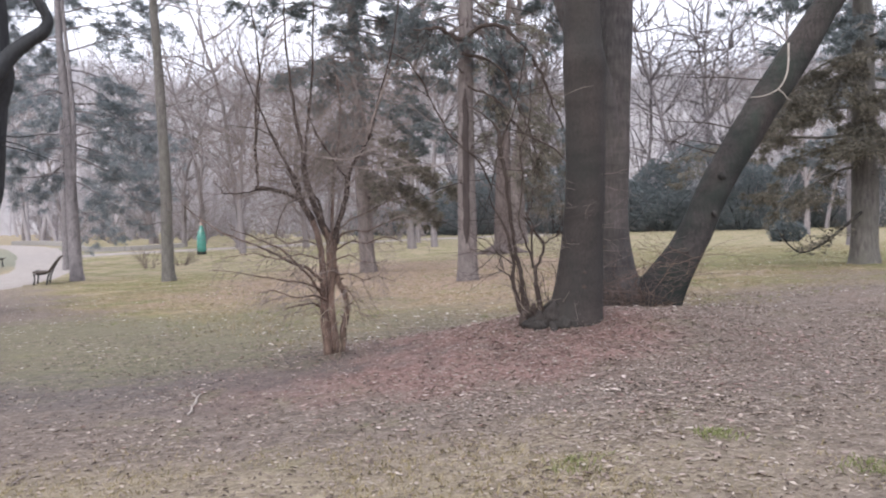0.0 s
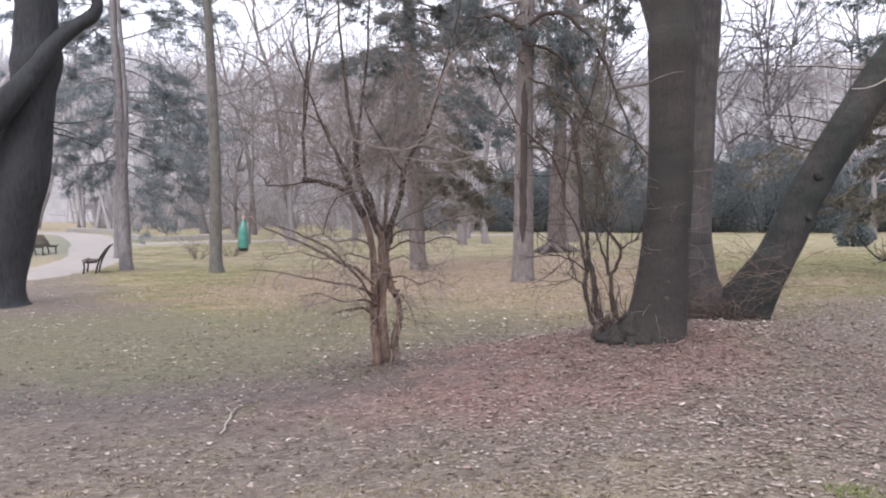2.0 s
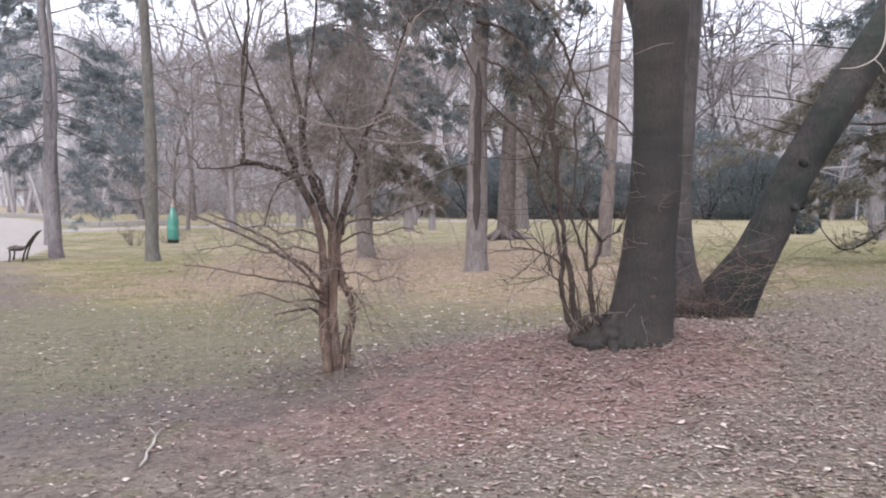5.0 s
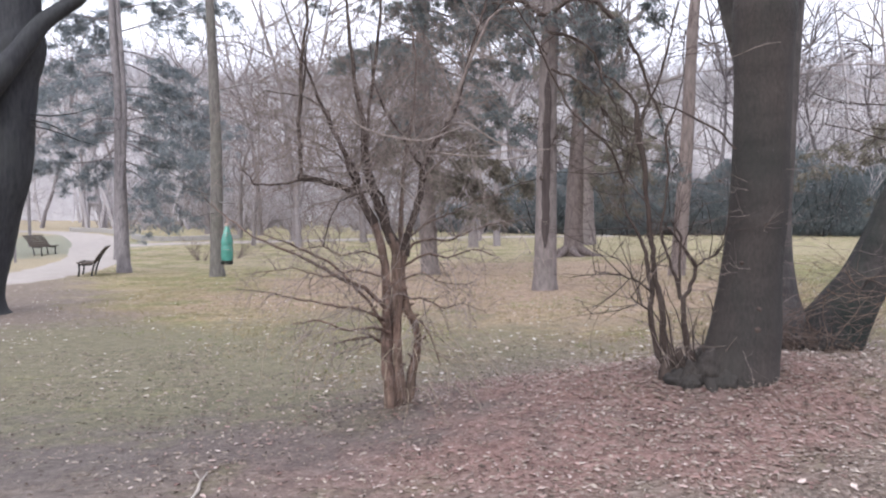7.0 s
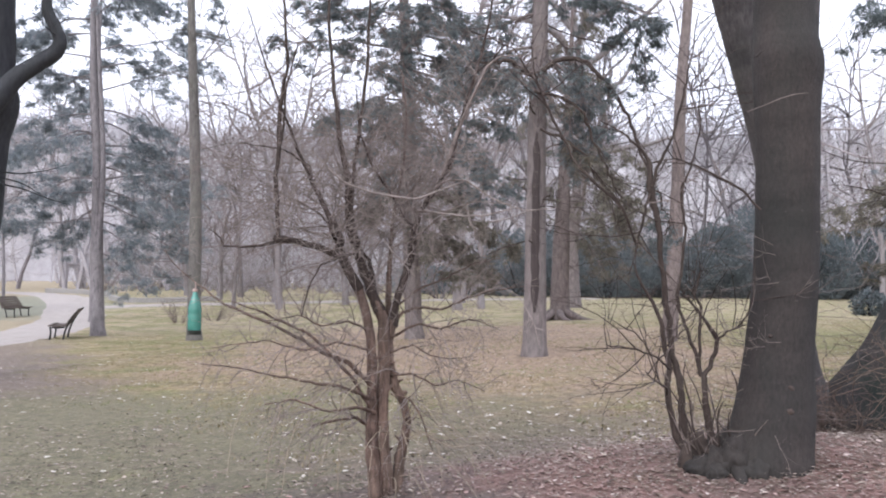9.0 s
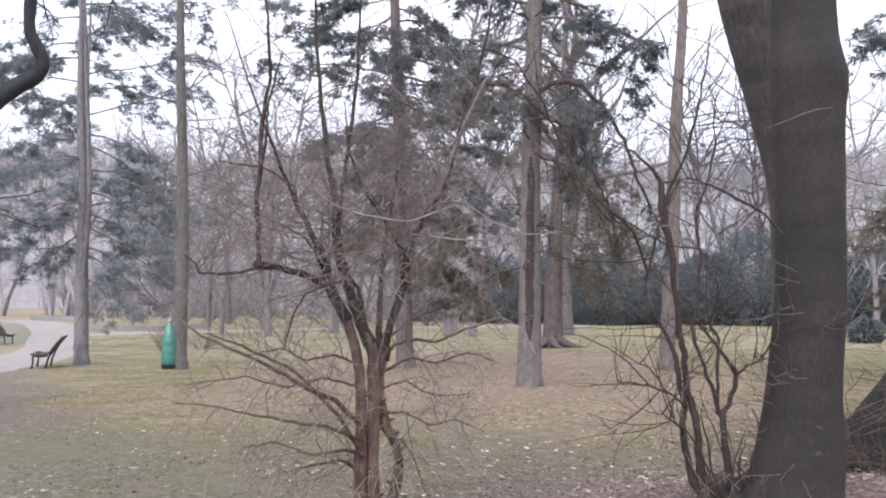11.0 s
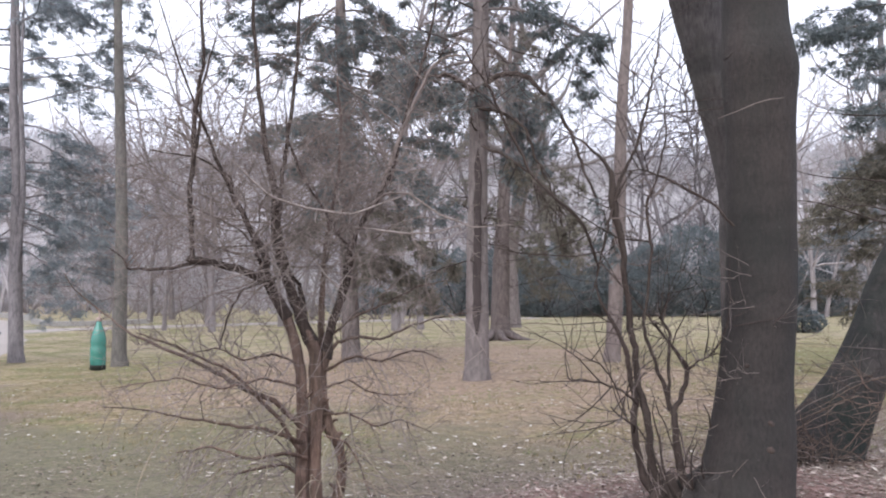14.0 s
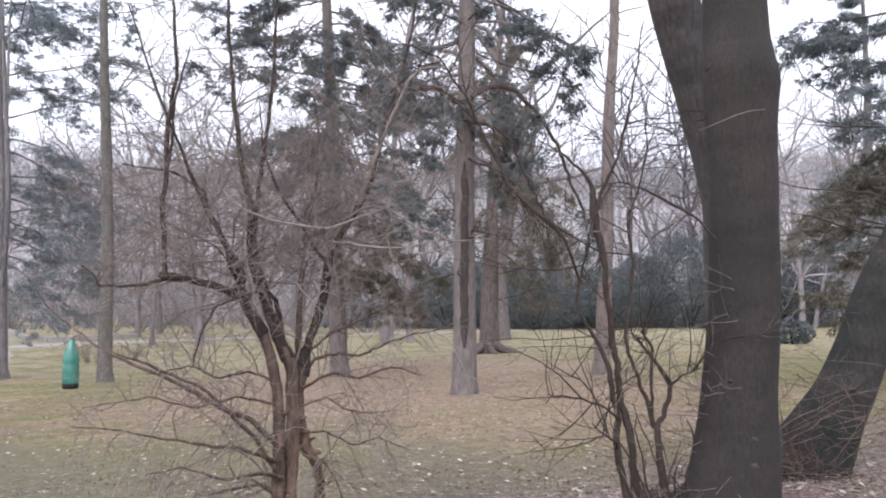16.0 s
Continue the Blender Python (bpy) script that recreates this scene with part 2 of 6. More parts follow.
def ground_material():
    m, n, l, b = material("park_ground", 0.95)
    tc = n.new("ShaderNodeTexCoord")
    pos = tc.outputs["Object"]
    sep = n.new("ShaderNodeSeparateXYZ")
    l.new(pos, sep.inputs[0])
    x, y = sep.outputs["X"], sep.outputs["Y"]
    big = noise_tex(n, l, pos, 0.35, 4)
    mid = noise_tex(n, l, pos, 2.2, 5)
    fine = noise_tex(n, l, pos, 26, 6, 0.7)
    crumbs = noise_tex(n, l, pos, 90, 3, 0.7)
    coarse = noise_tex(n, l, pos, 7.5, 6, 0.72)
    fine = math_node(n, l, "ADD", math_node(n, l, "MULTIPLY", fine, 0.55), math_node(n, l, "MULTIPLY", coarse, 0.45))
    soil = ramp(n, l, fine, [(0.37, (0.104, 0.079, 0.065)), (0.52, (0.198, 0.157, 0.131)), (0.67, (0.340, 0.280, 0.238))])
    leafy = ramp(n, l, fine, [(0.37, (0.125, 0.072, 0.061)), (0.52, (0.262, 0.160, 0.140)), (0.67, (0.400, 0.272, 0.240))])
    grass = ramp(n, l, fine, [(0.34, (0.128, 0.106, 0.060)), (0.52, (0.285, 0.218, 0.122)), (0.68, (0.445, 0.350, 0.222))])
    straw = ramp(n, l, fine, [(0.37, (0.200, 0.166, 0.113)), (0.52, (0.345, 0.282, 0.188)), (0.67, (0.465, 0.392, 0.278))])
    bare = ramp(n, l, fine, [(0.38, (0.097, 0.079, 0.072)), (0.66, (0.184, 0.156, 0.143))])

    def band(v, a, bb, jitter=2.0):
        j = math_node(n, l, "MULTIPLY", math_node(n, l, "SUBTRACT", mid, 0.5), jitter)
        k = math_node(n, l, "MULTIPLY", math_node(n, l, "SUBTRACT", big, 0.5), jitter * 2)
        v = math_node(n, l, "ADD", math_node(n, l, "ADD", v, j), k)
        mr = n.new("ShaderNodeMapRange")
        mr.interpolation_type = "SMOOTHSTEP"
        mr.inputs["From Min"].default_value, mr.inputs["From Max"].default_value = a, bb
        l.new(v, mr.inputs["Value"])
        return mr.outputs["Result"]

    def blob(cx, cy, rx, ry, jitter=0.8):
        dx = math_node(n, l, "DIVIDE", math_node(n, l, "SUBTRACT", x, cx), rx)
        dy = math_node(n, l, "DIVIDE", math_node(n, l, "SUBTRACT", y, cy), ry)
        d = math_node(n, l, "SQRT", math_node(n, l, "ADD", math_node(n, l, "MULTIPLY", dx, dx), math_node(n, l, "MULTIPLY", dy, dy)))
        return math_node(n, l, "SUBTRACT", 1.0, band(d, 0.6, 1.25, jitter))

    col = soil
    col = mixed(n, l, blob(0.9, 7.9, 2.4, 1.5), col, leafy)
    col = mixed(n, l, math_node(n, l, "MULTIPLY", blob(-3.6, 8.2, 5.0, 1.5, 1.2), 0.85), col, bare)
    neg = math_node(n, l, "MAXIMUM", math_node(n, l, "SUBTRACT", -0.5, x), 0.0)
    pos_x = math_node(n, l, "MINIMUM", math_node(n, l, "MAXIMUM", math_node(n, l, "SUBTRACT", x, 3.5), 0.0), 6.0)
    edge = math_node(n, l, "ADD", math_node(n, l, "MULTIPLY", neg, math_node(n, l, "ADD", 0.85, math_node(n, l, "MULTIPLY", neg, 0.10))), math_node(n, l, "MULTIPLY", pos_x, 0.55))
    lawn = math_node(n, l, "MULTIPLY", band(math_node(n, l, "SUBTRACT", y, edge), 9.8, 14.2, 4.5), 0.95)
    col = mixed(n, l, lawn, col, grass)
    tan = ramp(n, l, fine, [(0.28, (0.190, 0.133, 0.106)), (0.52, (0.318, 0.224, 0.170)), (0.74, (0.420, 0.325, 0.258))])
    col = mixed(n, l, math_node(n, l, "MULTIPLY", band(y, 20, 40, 5.0), 0.9), col, straw)
    patch = noise_tex(n, l, pos, 0.9, 6, 0.7)
    green = ramp(n, l, fine, [(0.34, (0.079, 0.088, 0.037)), (0.52, (0.185, 0.182, 0.076)), (0.68, (0.300, 0.282, 0.136))])
    col = mixed(n, l, math_node(n, l, "MULTIPLY", lawn, ramp(n, l, patch, [(0.45, (0, 0, 0)), (0.58, (0.85, 0.85, 0.85))])), col, green)
    col = mixed(n, l, math_node(n, l, "MULTIPLY", lawn, ramp(n, l, patch, [(0.34, (0.75, 0.75, 0.75)), (0.46, (0, 0, 0))])), col, straw)
    col = mixed(n, l, math_node(n, l, "MULTIPLY", blob(2.0, 23.0, 6.5, 11.0), 0.8), col, tan)
    tuft = noise_tex(n, l, coords(n, l, (1, 0.55, 1)), 9.0, 4, 0.75)
    col = mixed(n, l, math_node(n, l, "MULTIPLY", lawn, 0.8), col, mixed(n, l, 1.0, col, ramp(n, l, tuft, [(0.36, (0.55, 0.56, 0.52)), (0.5, (1, 1, 1)), (0.64, (1.3, 1.27, 1.22))]), "MULTIPLY"))
    dull = ramp(n, l, fine, [(0.34, (0.150, 0.156, 0.118)), (0.68, (0.270, 0.272, 0.214))])
    col = mixed(n, l, math_node(n, l, "MULTIPLY", blob(11.5, 22.0, 5.5, 4.5), 0.55), col, green)
    olive = ramp(n, l, fine, [(0.34, (0.090, 0.086, 0.052)), (0.52, (0.176, 0.163, 0.098)), (0.68, (0.278, 0.254, 0.160))])
    col = mixed(n, l, math_node(n, l, "MULTIPLY", blob(-3.4, 12.2, 5.2, 3.8, 1.2), 0.75), col, olive)
    mossy = math_node(n, l, "MULTIPLY", math_node(n, l, "SUBTRACT", 1.0, lawn), ramp(n, l, noise_tex(n, l, pos, 1.4, 5, 0.65), [(0.56, (0, 0, 0)), (0.72, (0.45, 0.45, 0.45))]))
    col = mixed(n, l, mossy, col, green)
    col = mixed(n, l, math_node(n, l, "MULTIPLY", blob(-21.5, 50.0, 6.0, 12.0), 0.85), col, dull)
    right = math_node(n, l, "SUBTRACT", 1.0, math_node(n, l, "MULTIPLY", band(x, 0.9, 2.6, 1.2), 0.8))
    near = math_node(n, l, "SUBTRACT", 1.0, band(y, 4.2, 5.6, 1.6))
    col = mixed(n, l, math_node(n, l, "MULTIPLY", math_node(n, l, "MULTIPLY", near, right), 0.7), col, straw)
    col = mixed(n, l, math_node(n, l, "MULTIPLY", ramp(n, l, mid, [(0.55, (0, 0, 0)), (0.75, (1, 1, 1))]), 0.35), col, soil)
    l.new(col, b.inputs["Base Color"])
    h = math_node(n, l, "ADD", fine, math_node(n, l, "MULTIPLY", crumbs, 0.5))
    bump(n, l, b, h, 1.0, 0.045)
    return m


def speckled(name, a, bcol, scale, rough=0.9, relief=0.01):
    m, n, l, b = material(name, rough)
    pos = coords(n, l)
    f1, f2 = noise_tex(n, l, pos, scale, 6, 0.7), noise_tex(n, l, pos, scale * 0.07, 4)
    col = ramp(n, l, f1, [(0.3, a), (0.7, bcol)])
    col = mixed(n, l, 0.4, col, ramp(n, l, f2, [(0.35, (0.6, 0.6, 0.6)), (0.65, (1, 1, 1))]), "MULTIPLY")
    l.new(col, b.inputs["Base Color"])
    bump(n, l, b, f1, 0.5, relief)
    return m


GROUND = ground_material()
GRAVEL = speckled("pale_path_gravel", (0.270, 0.236, 0.214), (0.410, 0.364, 0.335), 30)
STONE = speckled("pale_kerb_stone", (0.250, 0.235, 0.222), (0.380, 0.358, 0.340), 12)
BENCH_WOOD = speckled("weathered_brown_slat", (0.045, 0.032, 0.026), (0.110, 0.080, 0.062), 20, 0.7, 0.003)
IRON = speckled("dark_cast_iron", (0.020, 0.020, 0.021), (0.045, 0.044, 0.044), 40, 0.5, 0.002)
DEAD_STICK = bark("bleached_stick", (0.250, 0.215, 0.185), (0.430, 0.385, 0.340), (0.350, 0.310, 0.270), 60, 0.3, 0.003, 0.3)

gm, gn, gl, gb = material("green_bottle_plastic", 0.18)
gf = noise_tex(gn, gl, coords(gn, gl), 14, 3)
gl.new(ramp(gn, gl, gf, [(0.3, (0.080, 0.30, 0.235)), (0.7, (0.14, 0.41, 0.335))]), gb.inputs["Base Color"])
gb.inputs["Transmission Weight"].default_value = 0.45
gb.inputs["Specular IOR Level"].default_value = 0.5
BOTTLE = gm
SEEDS = speckled("dark_seed_tray", (0.012, 0.016, 0.012), (0.035, 0.040, 0.030), 80, 0.6, 0.002)
CORD = speckled("pinkish_cord", (0.300, 0.210, 0.180), (0.460, 0.350, 0.310), 90, 0.8, 0.001)


# ---- mesh tools ----
def mesh_ob(name, verts, faces, mat, parent=None, label="", flat=False):
    me = bpy.data.meshes.new(name)
    me.from_pydata(verts, [], faces)
    me.materials.append(mat)
    if not flat:
        me.shade_smooth()
    ob = new(name, me)
    if parent:
        ob.parent = parent
    if label:
        ob["label"] = label
    return ob


def part(name, bm, mat, parent, label=""):
    me = bpy.data.meshes.new(name)
    bm.to_mesh(me)
    bm.free()
    me.materials.append(mat)
    ob = new(name, me)
    ob.parent = parent
    if label:
        ob["label"] = label
    return ob


def thing(name, place, label, category, group="", kind=""):
    ob = new(name)
    ob.location = place
    ob.empty_display_size = 0.2
    return tagged(ob, label, category, group, kind)


class Tubes:
    """Many tapered round stems in one mesh."""

    def __init__(self):
        self.v, self.f = [], []

    def add(self, pts, radii, sides=6, rough=0.0, seed=0.0, cap=True):
        pts = [Vector(p) for p in pts]
        base, count = len(self.v), len(pts)
        t = (pts[1] - pts[0]).normalized()
        u = t.orthogonal().normalized()
        for i, p in enumerate(pts):
            a, b = pts[max(0, i - 1)], pts[min(count - 1, i + 1)]
            t2 = b - a
            if t2.length > 1e-9:
                t = t2.normalized()
            u = u - t * u.dot(t)
            u = u.normalized() if u.length > 1e-6 else t.orthogonal().normalized()
            w = t.cross(u)
            for k in range(sides):
                ang = 2 * math.pi * k / sides
                r = radii[i]
                if rough:
                    k_z = 1.1 if radii[i] > 0.09 else 5.0
                    q = (math.cos(ang) * 1.3 + seed, math.sin(ang) * 1.3, p.z * k_z + seed)
                    r *= 1 + rough * noise.noise(q) + 0.4 * rough * noise.noise((q[0] * 3, q[1] * 3, q[2] * 3.3))
                self.v.append(p + (u * math.cos(ang) + w * math.sin(ang)) * r)
        for i in range(count - 1):
            for k in range(sides):
                k2 = (k + 1) % sides
                self.f.append((base + i * sides + k, base + i * sides + k2, base + (i + 1) * sides + k2, base + (i + 1) * sides + k))
        if cap and sides > 3:
            self.f.append(tuple(base + (count - 1) * sides + k for k in range(sides)))

    def ob(self, name, mat, parent=None, label=""):
        return mesh_ob(name, self.v, self.f, mat, parent, label)


def spline(points, steps):
    """A smooth line through a few points (Catmull-Rom), of 3 or 4 numbers each (the fourth a radius)."""
    p = [np.array(q, float) for q in points]
    p = [2 * p[0] - p[1]] + p + [2 * p[-1] - p[-2]]
    out = []
    for i in range(1, len(p) - 2):
        for s in range(steps):
            u = s / steps
            a, b, c, d = p[i - 1:i + 3]
            out.append(0.5 * (2 * b + (c - a) * u + (2 * a - 5 * b + 4 * c - d) * u * u + (3 * b - a - 3 * c + d) * u ** 3))
    out.append(p[-2])
    return out


def wander(rng, start, way, length, steps, bend, rise=0.0):
    """A crooked line from start along way."""
    p, d, out = Vector(start), Vector(way).normalized(), [Vector(start)]
    for _ in range(steps):
        d = (d + Vector((rng.gauss(0, bend), rng.gauss(0, bend), rng.gauss(0, bend) + rise))).normalized()
        p = p + d * (length / steps)
        out.append(p.copy())
    return out


def sprout(T, rng, line, r0, depth, per, length, spread, sides=3, rise=0.05, first=0.15, bend=0.16, shrink=0.62, steps=0):
    """Side twigs along a line, and twigs on those."""
    n = len(line) - 1
    for _ in range(per):
        u = first + (1 - first) * rng.random()
        i = min(n - 1, int(u * n))
        f = u * n - i
        a, b = Vector(line[i]), Vector(line[i + 1])
        at, way = a.lerp(b, f), (b - a).normalized()
        side = way.orthogonal().normalized()
        side.rotate(Matrix.Rotation(rng.random() * 6.283, 3, way))
        d = (way * (1 - spread) + side * spread).normalized()
        L = length * (0.45 + 0.8 * rng.random()) * (1.15 - 0.6 * u)
        count = (steps if depth else steps - 1) or (5 if depth else 4) if steps else (5 if depth else 4)
        tw = wander(rng, at, d, L, count, bend, rise)
        r = r0 * (0.7 + 0.5 * rng.random()) * (1.1 - 0.5 * u)
        T.add(tw, [r * (1 - 0.75 * k / count) for k in range(count + 1)], sides, cap=False)
        if depth:
            sprout(T, rng, tw, r * 0.6, depth - 1, max(2, int(per * 0.45)), L * shrink, spread, sides, rise, 0.2, bend, shrink, steps)


# ---- ground, path, kerbs ----
def ground():
    n, m = 230, 350
    us = np.linspace(-1, 1, n)
    xs = np.sinh(us * 5.2) / np.sinh(5.2) * 600
    vs = np.linspace(-0.75, 1, m)
    ys = 6 + np.sinh(vs * 5.6) / np.sinh(5.6) * 900
    verts = [(float(x), float(y), land(float(x), float(y)) + (lumps(float(x), float(y)) if abs(y - 6) < 60 and abs(x) < 60 else 0.0)) for y in ys for x in xs]
    faces = [(j * n + i, j * n + i + 1, (j + 1) * n + i + 1, (j + 1) * n + i) for j in range(m - 1) for i in range(n - 1)]
    return tagged(mesh_ob("ground", verts, faces, GROUND), "leaf-strewn brown soil and yellowed winter lawn of a park", "ground", kind="structure")


ground()


def strip(name, line, half, mat, label, lift=0.03):
    pts = spline([(*p, 0) for p in line], 10)
    verts, faces, wide = [], [], 8
    for i, p in enumerate(pts):
        a, b = pts[max(0, i - 1)], pts[min(len(pts) - 1, i + 1)]
        d = np.array(b[:2]) - np.array(a[:2])
        d /= np.linalg.norm(d)
        for k in range(wide + 1):
            s = (k / wide * 2 - 1) * (half + 0.25 * noise.noise((i * 0.35, k // wide * 5.0, half)))
            x, y = p[0] - d[1] * s, p[1] + d[0] * s
            verts.append((x, y, land(x, y) + lumps(x, y) + (lift if 0 < k < wide else -0.02)))
    for i in range(len(pts) - 1):
        for k in range(wide):
            faces.append((i * (wide + 1) + k + 1, i * (wide + 1) + k, (i + 1) * (wide + 1) + k, (i + 1) * (wide + 1) + k + 1))
    return tagged(mesh_ob(name, verts, faces, mat), label, "path", kind="structure")


strip("path", [(-13.6, 2), (-13.4, 12), (-12.9, 22), (-12.3, 28), (-12.7, 33), (-13.6, 38), (-15.0, 44), (-17.2, 50), (-19.5, 56), (-22.4, 61.2), (-27.0, 65.2), (-33.0, 67.6), (-60, 70)], 1.5, GRAVEL, "pale sandy gravel park path curving between lawns")
strip("side_path", [(-17.0, 50.6), (-14.0, 53.0), (-7, 55.5), (2, 58.5), (14, 63)], 0.9, GRAVEL, "narrow pale side path across the far lawn", 0.035)


def kerb(line, height, label):
    rng = random.Random(5)
    base = thing("low_kerb_wall", (*line[0], land(*line[0])), label, "kerb")
    pts = spline([(*p, 0) for p in line], 8)
    block = bmesh.new()
    bmesh.ops.create_cube(block, size=1)
    bmesh.ops.bevel(block, geom=block.edges[:], offset=0.06, segments=1, affect="EDGES")
    me = bpy.data.meshes.new("stone")
    block.to_mesh(me)
    block.free()
    me.materials.append(STONE)
    for a, b in zip(pts, pts[1:]):
        d = np.array(b[:2]) - np.array(a[:2])
        length = float(np.linalg.norm(d))
        c = (a + b) / 2
        ob = new("stone", me)
        ob.parent = base
        ob.matrix_parent_inverse = Matrix.Translation(base.location).inverted()
        z = land(c[0], c[1])
        ob.matrix_basis = Matrix.LocRotScale((c[0], c[1], z + height / 2 - 0.05), Euler((0, 0, math.atan2(d[1], d[0]))), (length * 0.995, 0.35, height * rng.uniform(0.96, 1.04)))


kerb([(-25.0, 66.6), (-22.4, 65.0), (-20.4, 62.4), (-18.6, 60.2)], 0.36, "low pale stone wall edging the path bend")
kerb([(-17.6, 57.6), (-16.2, 55.6), (-14.2, 55.4), (-11.0, 57.4)], 0.34, "low pale stone wall beside the side path")


# ---- the near trunks ----
def big_trunk():
    T = Tubes()
    g = land(2.2, 7.9)
    line = [(2.08, 7.9, g - 0.2, 0.285), (2.095, 7.9, g + 0.0, 0.264), (2.115, 7.9, g + 0.12, 0.245), (2.145, 7.9, g + 0.32, 0.225), (2.175, 7.9, 1.0, 0.197), (2.215, 7.9, 1.5, 0.180), (2.225, 7.9, 2.1, 0.180), (2.225, 7.9, 2.45, 0.186), (2.23, 7.9, 2.66, 0.198), (2.225, 7.91, 2.76, 0.190), (2.22, 7.93, 2.95, 0.172), (2.22, 7.95, 3.5, 0.163), (2.25, 8.0, 4.6, 0.145), (2.25, 8.2, 6.5, 0.12), (2.15, 8.3, 9.0, 0.08)]
    pts = spline(line, 6)
    T.add([p[:3] for p in pts], [p[3] for p in pts], 32, 0.07, 1.7)
    base = thing("tree", (2.13, 7.9, g), "dark smooth-barked tree trunk flaring into a leaf mound", "tree", "trunks on the leaf mound")
    keep = Matrix.Translation(base.location).inverted()
    ob = T.ob("trunk", BARK_BIG, base)
    ob.matrix_parent_inverse = keep
    rng = random.Random(3)
    K = Tubes()
    for _ in range(40):
        a, z = rng.choice((rng.uniform(2.5, 3.7), rng.uniform(5.4, 6.8), rng.uniform(3.7, 5.4))), rng.uniform(0.45, 1.7)
        at = Vector((2.18 + 0.19 * math.cos(a), 7.9 + 0.19 * math.sin(a), z))
        ln = wander(rng, at, (1.3 * math.cos(a) + rng.gauss(0, 0.4), math.sin(a) * 0.6 + rng.gauss(0, 0.3), rng.uniform(-0.05, 0.2)), rng.uniform(0.3, 0.85), 8, 0.15, -0.02)
        K.add(ln, [0.0021 * (1 - 0.08 * k) for k in range(9)], 4, cap=False)
        sprout(K, rng, ln, 0.0012, 0, 5, 0.2, 0.6)
    K.add([(1.93, 7.775, 2.36), (2.01, 7.715, 2.39), (2.09, 7.69, 2.425), (2.17, 7.69, 2.45), (2.25, 7.69, 2.46)], [0.0018, 0.0025, 0.0028, 0.0025, 0.0015], 5)
    tw = tagged(K.ob("shoot_growth", BARK_TWIG, base, "thin brown shoots growing from the trunk"), kind="stuff")
    tw.matrix_parent_inverse = keep
    for x, y, z, r in ((2.15, 7.697, 0.79, 0.022), (2.14, 7.687, 0.66, 0.026), (2.07, 7.697, 0.60, 0.016), (2.05, 7.745, 1.08, 0.014)):
        bm = bmesh.new()
        bmesh.ops.create_icosphere(bm, subdivisions=2, radius=r)
        for v in bm.verts:
            v.co = Vector((v.co.x, v.co.y * 0.6, v.co.z * 0.8)) * (1 + 0.35 * noise.noise(v.co * 60))
        bm.transform(Matrix.Translation((x, y, z)))
        for f in bm.faces:
            f.smooth = True
        part("knot", bm, BARK_LIMB, base, "small dark bark knot").matrix_parent_inverse = keep
    # knotty root swellings and low roots at the foot
    for k, (x, y, z, sx, sy, sz) in enumerate(((1.69, 7.86, g - 0.06, 0.09, 0.08, 0.085), (1.78, 7.82, g - 0.04, 0.085, 0.08, 0.12), (1.88, 7.79, g + 0.01, 0.09, 0.09, 0.15), (1.74, 7.76, g - 0.07, 0.07, 0.07, 0.08), (1.96, 7.73, g - 0.07, 0.10, 0.09, 0.12))):
        bm = bmesh.new()
        bmesh.ops.create_icosphere(bm, subdivisions=4, radius=1)
        for v in bm.verts:
            q = 1 + 0.30 * noise.noise(v.co * 1.7 + Vector((k * 5, 1, 2))) + 0.20 * noise.noise(v.co * 5 + Vector((k * 3, 7, 2))) + 0.08 * noise.noise(v.co * 13)
            v.co = Vector((x + v.co.x * sx * q, y + v.co.y * sy * q, z + v.co.z * sz * q))
        for f in bm.faces:
            f.smooth = True
        part("root_swelling", bm, BARK_BIG, base, "dark knotty root swelling").matrix_parent_inverse = keep
    for k, (a, L, r) in enumerate(((-2.75, 0.26, 0.075), (2.6, 0.40, 0.09))):
        R = Tubes()
        ln = []
        for q in range(7):
            d = 0.17 + L * q / 6
            px, py = 2.10 + d * math.cos(a + 0.09 * q * (-1) ** k), 7.9 + d * math.sin(a + 0.09 * q * (-1) ** k)
            ln.append((px, py, land(px, py) + 0.13 * (1 - q / 6) ** 1.6 - 0.035))
        R.add(ln, [r * (1.1 - 0.15 * q) for q in range(7)], 9, 0.35, k * 2.0)
        R.ob("root", BARK_BIG, base).matrix_parent_inverse = keep
    # a rough ring of swollen bark below the fork
    C = Tubes()
    ring = []
    for k in range(29):
        a = radians(176 + 200 * k / 28)
        ring.append((2.228 + 0.189 * math.cos(a), 7.905 + 0.189 * math.sin(a), 2.715 + 0.03 * noise.noise((k * 0.7, 3, 1)) + 0.02 * math.sin(a * 2)))
    C.add(ring, [0.009 + 0.006 * noise.noise((k * 0.9, 8, 2)) for k in range(29)], 8, 0.3, 4.0)
    C.ob("bark_ridge", BARK_BIG, base, "rough swollen ring of bark").matrix_parent_inverse = keep
    # crown out of view above
    C = Tubes()
    for _ in range(9):
        a = rng.random() * 6.283
        ln = wander(rng, (2.25, 8.05, rng.uniform(4.6, 8.5)), (math.cos(a), math.sin(a), 0.8), rng.uniform(2, 4), 8, 0.14, 0.03)
        C.add(ln, [0.06 * (1 - 0.11 * k) for k in range(9)], 6, cap=False)
        sprout(C, rng, ln, 0.015, 1, 8, 1.2, 0.6)
    ob = C.ob("crown", BARK_LEAN, base)
    ob.matrix_parent_inverse = keep


